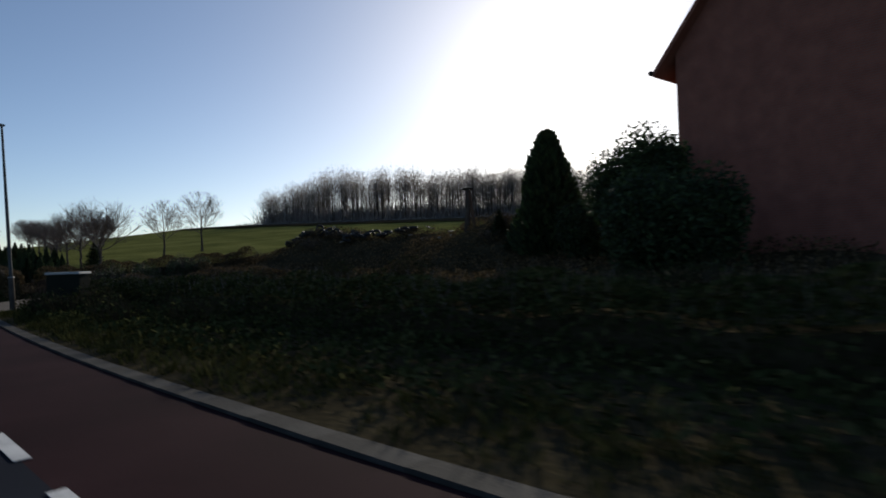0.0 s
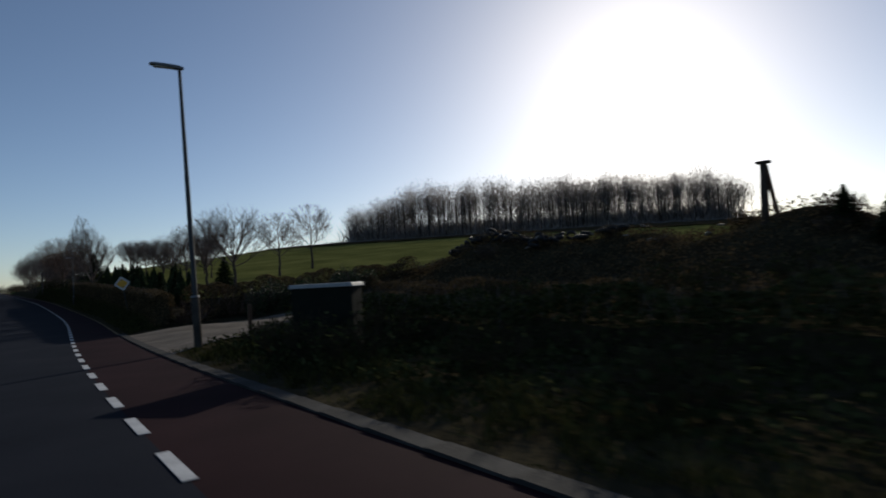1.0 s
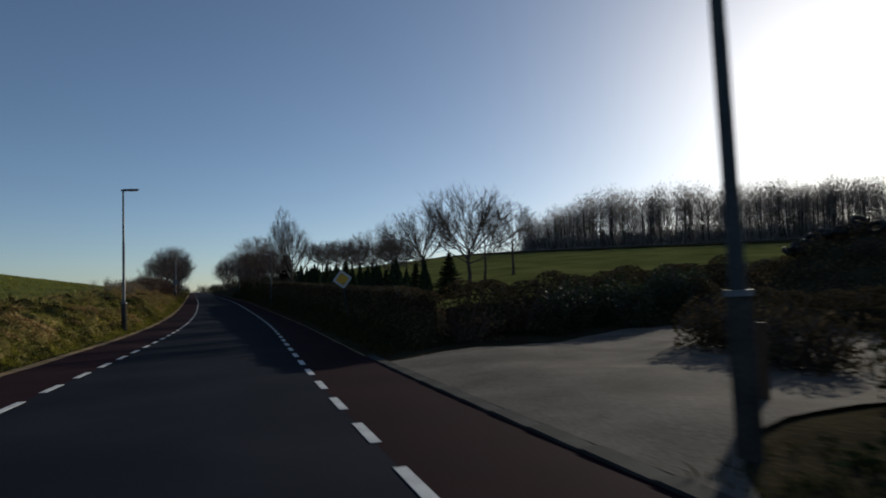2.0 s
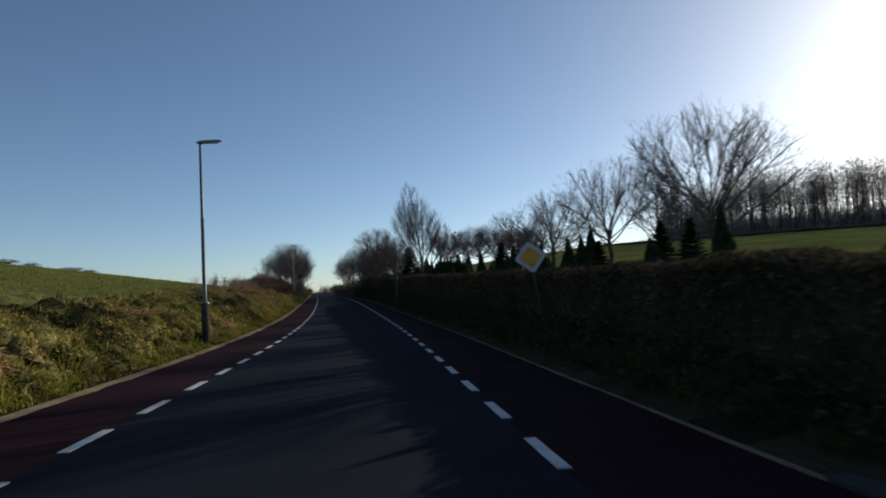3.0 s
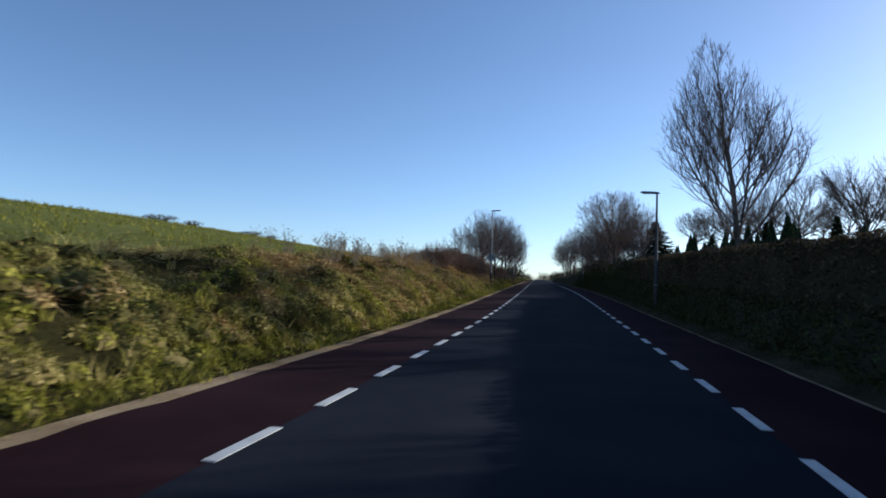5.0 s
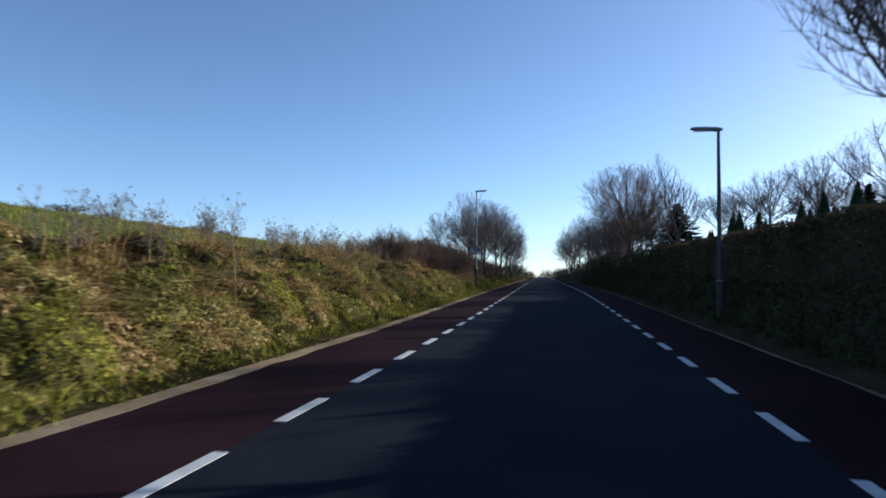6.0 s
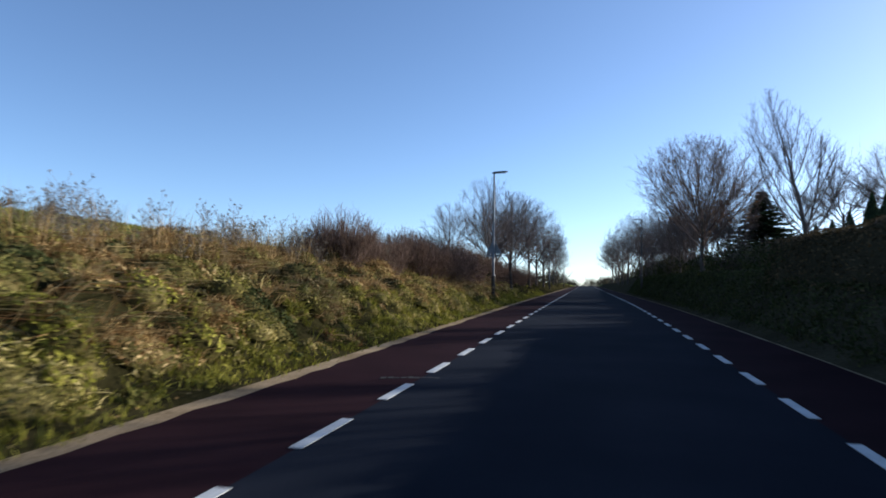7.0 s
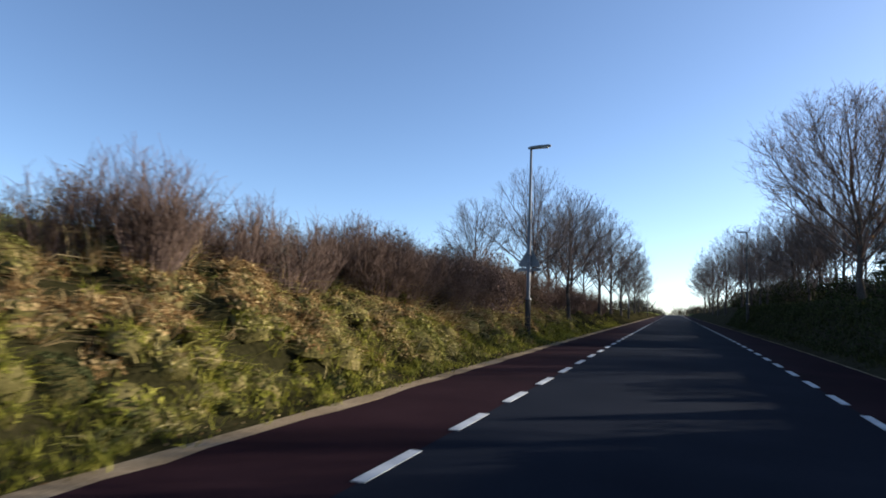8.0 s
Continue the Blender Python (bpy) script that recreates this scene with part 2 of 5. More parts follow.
def ground(x, y):
    """Height of the ground, for numbers or arrays."""
    x, y = np.asarray(x, float), np.asarray(y, float)
    u = x - rx(y)
    z = rz(y) + 0 * u
    # left: verge, bank, then a field that rises to a rounded brow
    hl = np.interp(y, [-80, 5, 25, 40, 60, 80, 110, 160, 260], [0.5, 0.8, 1.1, 1.25, 1.5, 1.6, 1.2, 0.9, 0.5])
    bank = hl * (0.55 * smooth(-4.2, -5.7, u) + 0.45 * smooth(-5.0, -7.6, u))
    field = np.interp(-u, [7, 12, 34, 50, 140, 500], [0, 0.55, 3.75, 3.9, 0.5, -6]) * np.interp(y, [-60, 20, 60, 110, 170, 300], [0.6, 0.9, 1.0, 1.0, 0.7, 0.4])
    left = bank + field + (0.20 * wave(x, y, 1.1) + 0.13 * wave(x + 7, y * 0.9, 2.3)) * smooth(-4.5, -6.0, u) * smooth(-16, -9, u)
    left = left + (0.23 * wave(x + 3, y, 3.6) + 0.12 * wave(x, y + 5, 6.5)) * smooth(-4.3, -5.1, u) * smooth(-11, -8.5, u) * smooth(12, 26, y)
    # right: shaded bank with a plateau behind it; open at the drive
    crest = np.maximum(np.interp(y, [18, 24, 40, 58, 66, 80, 110, 160, 300], [0.1, 0.62, 1.03, 1.3, 1.36, 1.65, 1.8, 1.4, 0.5]) - 0.0, 0)
    open_yard = smooth(23, 19, y)
    rb = crest * smooth(4.0, 5.5, u) * (1 - open_yard)
    yard = open_yard * 0.10 * smooth(3.8, 5.5, u)
    plateau = 0.035 * np.maximum(u - 9, 0) * (1 - 0.4 * open_yard)
    plateau = np.minimum(plateau, 2.0)
    hill = 8.0 * np.exp(-(seg_dist(x, y, 98, 178, 175, 100) / 80.0) ** 2)
    mound = np.maximum(2.55 * np.exp(-(seg_dist(x, y, 26.7, 23, 29.5, 15) / 4.2) ** 2), 1.75 * np.exp(-(seg_dist(x, y, 28, 16, 25.5, 4) / 3.0) ** 2))
    mound = mound + 0.9 * np.exp(-(seg_dist(x, y, 25.5, 4, 24, -12) / 4.0) ** 2)
    right = rb + yard + plateau + (hill + mound) * smooth(6, 12, u) + 0.07 * wave(x, y, 1.3) * smooth(4.6, 6.5, u)
    out = z + np.where(u < 0, left, right)
    flat = np.where(u < 0, smooth(4.08, 3.8, -u), smooth(3.9, 3.6, u))
    return out - 0.06 * flat


def gz(x, y):
    return float(ground(x, y))


# ---------------------------------------------------------------- mesh helpers
class Soup:
    """Collects vertices and faces of one mesh."""
    def __init__(self):
        self.v, self.f = [], []

    def face(self, *pts):
        i = len(self.v)
        self.v.extend(tuple(p) for p in pts)
        self.f.append(tuple(range(i, i + len(pts))))

    def tube(self, p, q, r0, r1, n=4):
        p, q = Vector(p), Vector(q)
        d = (q - p)
        if d.length < 1e-6:
            return
        d.normalize()
        a = d.orthogonal().normalized()
        b = d.cross(a)
        i = len(self.v)
        for c, r in ((p, r0), (q, r1)):
            for k in range(n):
                w = 2 * math.pi * k / n
                self.v.append(tuple(c + (a * math.cos(w) + b * math.sin(w)) * r))
        for k in range(n):
            j = (k + 1) % n
            self.f.append((i + k, i + j, i + n + j, i + n + k))
        self.f.append(tuple(range(i + n, i + 2 * n)))

    def blade(self, p, d, length, width, bend=0.3, rng=random):
        p, d = Vector(p), Vector(d).normalized()
        s = Vector((rng.uniform(-1, 1), rng.uniform(-1, 1), rng.uniform(-0.2, 0.2)))
        s = (s - d * s.dot(d)).normalized() * width * 0.5
        m = p + d * length * 0.55
        lean = Vector((d.x, d.y, 0))
        t = p + d * length + lean * length * bend + Vector((0, 0, -bend * length * 0.35))
        i = len(self.v)
        self.v.extend([tuple(p - s), tuple(p + s), tuple(m + s * 0.7), tuple(m - s * 0.7), tuple(t)])
        self.f.extend([(i, i + 1, i + 2, i + 3), (i + 3, i + 2, i + 4)])

    def leaf(self, p, size, rng=random, face=None, loose=0.5):
        p = Vector(p)
        a = Vector((rng.gauss(0, 1), rng.gauss(0, 1), rng.gauss(0, 1)))
        a = (a * loose + face if face else a).normalized()
        b = a.orthogonal().normalized()
        b.rotate(Matrix.Rotation(rng.uniform(0, 6.28), 3, a))
        c = a.cross(b)
        i = len(self.v)
        self.v.extend([tuple(p - b * size), tuple(p + c * size * 0.45), tuple(p + b * size), tuple(p - c * size * 0.45)])
        self.f.append((i, i + 1, i + 2, i + 3))

    def box(self, c, s, rot=0.0, taper=1.0):
        i = len(self.v)
        R = Matrix.Rotation(rot, 3, "Z")
        for dz in (-1, 1):
            for dx, dy in ((-1, -1), (1, -1), (1, 1), (-1, 1)):
                k = taper if dz > 0 else 1.0
                self.v.append(tuple(Vector(c) + R @ Vector((dx * s[0] / 2 * k, dy * s[1] / 2 * k, dz * s[2] / 2))))
        for f in ((0, 3, 2, 1), (4, 5, 6, 7), (0, 1, 5, 4), (1, 2, 6, 5), (2, 3, 7, 6), (3, 0, 4, 7)):
            self.f.append(tuple(i + k for k in f))

    def mesh(self, name, mat, smooth_shade=False):
        me = bpy.data.meshes.new(name)
        me.from_pydata(self.v, [], self.f)
        me.materials.append(mat)
        if smooth_shade:
            me.polygons.foreach_set("use_smooth", [True] * len(me.polygons))
        me.update()
        return me


def part(name, soup, mat, parent=None, label="", smooth_shade=False):
    ob = new(name, soup.mesh(name, mat, smooth_shade))
    if parent is not None:
        ob.parent = parent
    if label:
        tagged(ob, label)
    return ob


def bevelled(ob, width=0.01, segments=2):
    b = ob.modifiers.new("bevel", "BEVEL")
    b.width, b.segments, b.limit_method = width, segments, "ANGLE"
    return ob


def thing(name, m, label, category, group=""):
    ob = new(name)
    ob.matrix_world = m
    ob.empty_display_size = 0.2
    return tagged(ob, label, category, group)


# ---------------------------------------------------------------- ground and road
GROUND_U = np.concatenate([-np.geomspace(600, 14, 26), np.arange(-13.5, -9.6, 0.4), np.arange(-9.5, -3.5, 0.22), np.arange(-3.3, 3.4, 1.1), np.arange(3.5, 13.6, 0.4), np.linspace(14, 40, 40), np.geomspace(42, 700, 34)])
GROUND_Y = np.concatenate([np.linspace(-400, -45, 14), np.arange(-42, 22, 0.75), np.arange(22, 100, 0.33), np.arange(100, 130, 0.75), np.linspace(131, 300, 60), np.geomspace(310, 1500, 18)])


def build_ground():
    us, ys = GROUND_U, GROUND_Y
    U, Y = np.meshgrid(us, ys)
    X = U + rx(Y)
    Z = ground(X, Y)
    s = Soup()
    s.v = np.stack([X, Y, Z], -1).reshape(-1, 3).tolist()
    n = len(us)
    for j in range(len(ys) - 1):
        for i in range(n - 1):
            a = j * n + i
            s.f.append((a, a + 1, a + n + 1, a + n))
    ob = part("ground", s, M_TURF, smooth_shade=True)
    tagged(ob, "rolling green meadow and grassy roadside banks", "ground", kind="structure")


def strip(name, u0, u1, lift, mat, ya, yb, label, category, step=1.0, jag0=0.0, jag1=0.0, thick=0.05):
    s = Soup()
    ys = np.arange(ya, yb + 0.01, step)
    rng = random.Random(5)
    for y in ys:
        x, z = float(rx(y)), float(rz(y))
        a, b = u0 + rng.uniform(-jag0, jag0), u1 + rng.uniform(-jag1, jag1)
        for u, dz in ((a, -thick), (a, 0), ((a + b) / 2, 0), (b, 0), (b, -thick)):
            s.v.append((x + u, float(y), z + lift + dz))
    for j in range(len(ys) - 1):
        for k in range(4):
            i = j * 5 + k
            s.f.append((i, i + 1, i + 6, i + 5))
    ob = part(name, s, mat)
    return tagged(ob, label, category, kind="structure")


def build_road():
    road = strip("road", -LINE, LINE, 0.0, M_ASPHALT, -120, 330, "dark grey asphalt carriageway of a country road", "road")
    strip("lane_left", -EDGE, -LINE, -0.002, M_RED, -120, 330, "dark red asphalt cycle strip beside the road", "cycle lane", step=0.5, jag0=0.045)
    strip("lane_right", LINE, EDGE, -0.002, M_RED, -120, 330, "dark red asphalt cycle strip beside the kerb", "cycle lane", jag1=0.03)
    strip("verge_left", -4.08, -EDGE, -0.010, M_SAND, -60, 200, "sandy gravel strip along the asphalt edge", "verge", step=0.4, jag0=0.13)
    strip("verge_right", EDGE, 4.0, -0.012, M_SAND, 19, 200, "dirty gravel strip at the foot of the bank", "verge", jag1=0.12)
    # broken white lines: one metre painted, one metre open
    s = Soup()
    s.box((0, 0, 0), (0.11, 1.0, 0.006))
    dash_mesh = s.mesh("dash", M_PAINT)
    rest = Soup()
    for side, phase in ((-1, -3.95), (1, -3.63)):
        k = math.ceil((ARC[2] - phase) / PERIOD)
        while True:
            a = phase + k * PERIOD
            if a > ARC[300]:
                break
            y = float(np.interp(a, ARC, YS))
            h = float(np.interp(y, YS, HEAD))
            c = Vector((float(rx(y)), y, float(rz(y)) + 0.006)) + Vector((math.cos(h), math.sin(h), 0)) * LINE * side
            slope = float(rz(y + 0.5) - rz(y - 0.5))
            if y < 125:
                d = new("dash", dash_mesh)
                d.matrix_world = Matrix.Translation(c) @ Euler((slope, 0, h)).to_matrix().to_4x4()
                d.parent = road
            else:
                rest.box(c, (0.11, 1.0, 0.006), h)
            k += 1
    s = Soup()
    for k in range(9):
        s.box((-1.52 + 0.08 * k, 66.35 + 0.035 * k + 0.02 * math.sin(k * 2.1), float(rz(66.4)) + 0.003), (0.07, 0.10 + 0.05 * math.sin(k * 1.7 + 1), 0.003), 0.3)
    part("paint_smear", s, M_KERB, road, "faint dirty smear of old paint")
    far = part("far_dashes", rest, M_PAINT, road)
    tagged(far, kind="stuff")


PERIOD = 1.937


def build_kerb():
    kerb = new("kerb")
    tagged(kerb, "pale concrete gutter stones between asphalt and drive", "kerb", kind="structure")
    s = Soup()
    s.box((0, 0, 0), (0.22, 0.985, 0.12))
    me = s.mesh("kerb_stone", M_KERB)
    rng = random.Random(2)
    for k in range(-30, 20):
        y = k * 1.0 + 0.5
        h = float(np.interp(y, YS, HEAD))
        d = new("kerb_stone", me)
        d.matrix_world = Matrix.Translation((float(rx(y)) + EDGE + 0.11, y, float(rz(y)) - 0.036 + rng.uniform(0, 0.006))) @ Matrix.Rotation(h, 4, "Z")
        d.parent = kerb


def build_drive():
    s = Soup()
    xs = np.linspace(0, 1, 26)
    for v in xs:
        # from the kerb away to the plots: near and far edge of the paving
        x = 3.86 + v * 11
        y0 = 9.6 + v * 1.2 - 1.4 * math.exp(-v * 14)
        y1 = 18.2 + v * 2.8
        for w in np.linspace(0, 1, 14):
            y = y0 + (y1 - y0) * w
            xx = x + float(rx(y))
            s.v.append((xx, y, gz(xx, y) + 0.03 + 0.025 * float(smooth(0.0, 0.12, v))))
    n = 14
    for j in range(25):
        for i in range(n - 1):
            a = j * n + i
            s.f.append((a, a + n, a + n + 1, a + 1))
    tagged(part("driveway", s, M_PAVE, smooth_shade=True), "worn pale concrete drive opening off the road", "driveway", kind="structure")


def soil_patch(name, u0, u1, ya, yb, label, skip=None, mat=None, lift=0.012):
    s = Soup()
    us, ys = GROUND_U[(GROUND_U >= u0) & (GROUND_U <= u1)], GROUND_Y[(GROUND_Y >= ya) & (GROUND_Y <= yb)]
    U, Y = np.meshgrid(us, ys)
    X = U + rx(Y)
    Z = ground(X, Y) + lift
    s.v = np.stack([X, Y, Z], -1).reshape(-1, 3).tolist()
    n = len(us)
    for j in range(len(ys) - 1):
        for i in range(n - 1):
            if skip and skip((us[i] + us[i + 1]) / 2, (ys[j] + ys[j + 1]) / 2):
                continue
            a = j * n + i
            s.f.append((a, a + 1, a + n + 1, a + n))
    return tagged(part(name, s, mat or M_EARTH_SHADE, smooth_shade=True), label, "soil", kind="structure")


build_ground()
soil_patch("soil_garden", 3.4, 13.65, -45, 22, "dark bare soil of gardens beside the road")
soil_patch("soil_mound", 13.4, 36, -30, 36, "dark bare soil of the overgrown mound", skip=lambda u, y: math.hypot((u - 21) / 13.5, (y - 1) / 32) > 1 + 0.12 * math.sin(y * 0.9) + 0.08 * math.sin(u * 1.7 + y))
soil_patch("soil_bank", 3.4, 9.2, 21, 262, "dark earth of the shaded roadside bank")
# dark sheet under the growth; its colour carries the shade of the hollows
soil_patch("soil_left", -9.4, -3.2, -45, 262, "matted dry grass of the sunlit bank, darkened to paint shade in its hollows", mat=M_THATCHSHADE)
build_road()
build_kerb()
build_drive()


# ---------------------------------------------------------------- street lamps and signs
def lamp_post(x, y, z, top, side, dark=False, base_h=1.25, girth=0.10):
    """side: +1 the head points to +x, -1 to -x. dark: backlit shade is put into the pole's colour."""
    h = top - z
    t = thing("street_lamp", pose(x, y, z), "tall tapered steel street lamp with a flat grey head" if not dark else "slim street lamp with a flat head, its pole darkened as if backlit", "street lamp", "street lamps along the road")
    s = Soup()
    s.tube((0, 0, -0.3), (0, 0, base_h), girth, girth * 0.95, 14)
    part("base", s, M_POLEBASE, t, "dark painted lower pole section", True)
    s = Soup()
    s.tube((0, 0, base_h), (0, 0, base_h + 0.05), girth * 1.1, girth, 14)
    part("collar", s, M_STEEL, t)
    s = Soup()
    s.tube((0, 0, base_h + 0.05), (0, 0, h * 0.62), 0.065, 0.055, 12)
    s.tube((0, 0, h * 0.62), (0, 0, h), 0.052, 0.038, 12)
    part("pole", s, M_STEEL if not dark else M_POLEPAINT_BACKLIT, t, "", True)
    s = Soup()
    s.box((0.02 * side, 0, 0.45), (0.03, 0.10, 0.30))
    s.v = [(v[0] + (girth - 0.02) * -side, v[1], v[2]) for v in s.v]
    part("hatch", s, M_POLEBASE, t)
    hd = Soup()
    prof = [(-0.10, 0.05, 0.035), (0.02, 0.085, 0.055), (0.30, 0.10, 0.055), (0.58, 0.09, 0.045), (0.68, 0.06, 0.025)]
    for px, hw, hh in prof:
        for a, b in ((-1, -0.6), (-1, 0.3), (-0.6, 1), (0.6, 1), (1, 0.3), (1, -0.6)):
            hd.v.append((px * side, a * hw, b * hh + 0.03 + px * 0.06))
    for j in range(len(prof) - 1):
        for k in range(6):
            i, l = j * 6 + k, j * 6 + (k + 1) % 6
            hd.f.append((i, l, l + 6, i + 6))
    hd.f.append(tuple(range(5, -1, -1)))
    hd.f.append(tuple(range((len(prof) - 1) * 6, len(prof) * 6)))
    o = part("lamp_head", hd, M_LUMINAIRE, t)
    o.location = (0, 0, h)
    s = Soup()
    s.box((0.36 * side, 0, 0.012), (0.46, 0.13, 0.02))
    o2 = part("lens", s, M_LENS, o, "pale flat lamp lens")
    return t


def lean(u_x, y, top, side, **k):
    return lamp_post(u_x, y, gz(u_x, y), top, side, **k)


lamp_a = lean(4.72, 9.04, 6.82, -1, dark=True)
lamp_b = lean(-3.24, 37.3, 6.22, 1, girth=0.125)
lamp_b.rotation_euler = (0, radians(-1.2), 0)
lamp_a.rotation_euler = (0, radians(-1.6), 0)
lamp_c = lean(5.42, 65.4, 5.03, -1, base_h=0.9, dark=True)
lamp_d = lean(-4.31, 88.95, 7.0, 1)
lamp_e = lean(3.95, 116.3, 7.6, -1, dark=True)
lamp_f = lean(-6.2, 138.0, gz(-6.2, 138.0) + 6.4, 1)
lamp_g = lean(-8.2, 190.0, gz(-8.2, 190.0) + 6.4, 1)


def priority_sign():
    x, y = 5.95, 30.9
    g = gz(x, y)
    t = thing("road_sign", pose(x, y, g), "yellow diamond priority road sign with white border", "road sign")
    t.rotation_euler = (0, radians(-9), radians(-4))
    top = 2.23 - g
    s = Soup()
    s.tube((0, 0.02, -0.2), (0, 0.02, top - 0.05), 0.03, 0.03, 10)
    part("pole", s, M_POLEPAINT_BACKLIT, t, "", True)

    def diamond(name, r, yy, mat, d):
        k = Soup()
        for q in (yy, yy + d):
            for w in range(4):
                for c in (-1, 1):
                    an = math.pi / 2 * w + c * 0.10
                    k.v.append((math.cos(an) * r, q, math.sin(an) * r + top - 0.38))
        k.f.append(tuple(range(8)))
        k.f.append(tuple(range(15, 7, -1)))
        for i in range(8):
            j = (i + 1) % 8
            k.f.append((i, i + 8, j + 8, j))
        return part(name, k, mat, t)
    diamond("rim", 0.387, -0.012, M_POLEPAINT_BACKLIT, 0.014)
    diamond("plate", 0.375, -0.017, M_SIGNWHITE, 0.006)
    diamond("face", 0.26, -0.022, M_YELLOW, 0.005)
    for zz in (0.18, -0.18):
        s = Soup()
        s.box((0, 0.01, top - 0.38 + zz), (0.12, 0.07, 0.03))
        part("clamp", s, M_STEEL, t)


priority_sign()


def triangle_sign():
    t = thing("warning_sign", pose(-4.31, 88.95, 3.22), "grey metal back of a triangular warning sign on a lamp pole", "road sign")
    s = Soup()
    for yy in (0.07, 0.085):
        for a in range(3):
            for c in (-0.08, 0.08):
                w = math.pi / 2 + a * 2 * math.pi / 3 + c
                s.v.append((math.cos(w) * 0.42, yy, math.sin(w) * 0.42))
    s.f = [tuple(range(6)), tuple(range(11, 5, -1))] + [(i, i + 6, (i + 1) % 6 + 6, (i + 1) % 6) for i in range(6)]
    part("plate", s, M_LUMINAIRE, t)
    for zz in (-0.12, 0.15):
        s = Soup()
        s.box((0, 0, zz), (0.16, 0.16, 0.03))
        part("bracket", s, M_STEEL, t)
    s = Soup()
    s.box((0, 0.08, -0.33), (0.8, 0.02, 0.10))
    part("sub_plate", s, M_LUMINAIRE, t)


triangle_sign()


# ---------------------------------------------------------------- trees
def grow(soup_trunk, soup_twig, rng, height, trunk_h, spread, levels=4, r0=0.09, up=0.35, thin=1.0, kids=(3, 5), droop=0.0, lead=False, minr=0.004):
    def branch(p, d, length, r, lev):
        n = 3 if lev < 2 else 2
        q = Vector(p)
        d = Vector(d)
        sp = soup_trunk if lev == 0 else soup_twig
        pts = [q.copy()]
        for i in range(n):
            d = (d + Vector((rng.gauss(0, 0.13), rng.gauss(0, 0.13), rng.gauss(0, 0.08) + (up * 0.2 if lev else 0) - droop * lev * 0.03))).normalized()
            e = q + d * length / n
            ra, rb = r * (1 - 0.35 * i / n), r * (1 - 0.35 * (i + 1) / n)
            sp.tube(q, e, max(ra, minr), max(rb, minr * 0.8), 8 if lev == 0 else (5 if lev == 1 else 3))
            q = e
            pts.append(q.copy())
        if lev >= levels:
            return
        k = rng.randint(*kids) + (1 if lev >= 2 else 0)
        for j in range(k):
            at = 1.0 if (j < 2 and lev < 2) else rng.uniform(0.35, 1.0)
            i = min(int(at * n), n - 1)
            o = pts[i].lerp(pts[i + 1], at * n - i)
            a = rng.uniform(0, 6.283) if lev else (j + rng.uniform(-0.3, 0.3)) * 6.283 / k
            tilt = rng.uniform(0.45, 0.95) * spread if not (lead and lev == 0 and j == 0) else 0.08
            side = d.orthogonal().normalized()
            side.rotate(Matrix.Rotation(a, 3, d))
            nd = (d * math.cos(tilt) + side * math.sin(tilt) + Vector((0, 0, up * 0.25))).normalized()
            ln = length * rng.uniform(0.55, 0.85) if lev else (height - trunk_h) * rng.uniform(0.42, 0.58) * (1.25 if tilt < 0.2 else 1)
            branch(o, nd, ln, r * rng.uniform(0.5, 0.68) * thin, lev + 1)
    branch((0, 0, -0.15), (rng.uniform(-0.06, 0.06), rng.uniform(-0.06, 0.06), 1), trunk_h + 0.15, r0, 0)


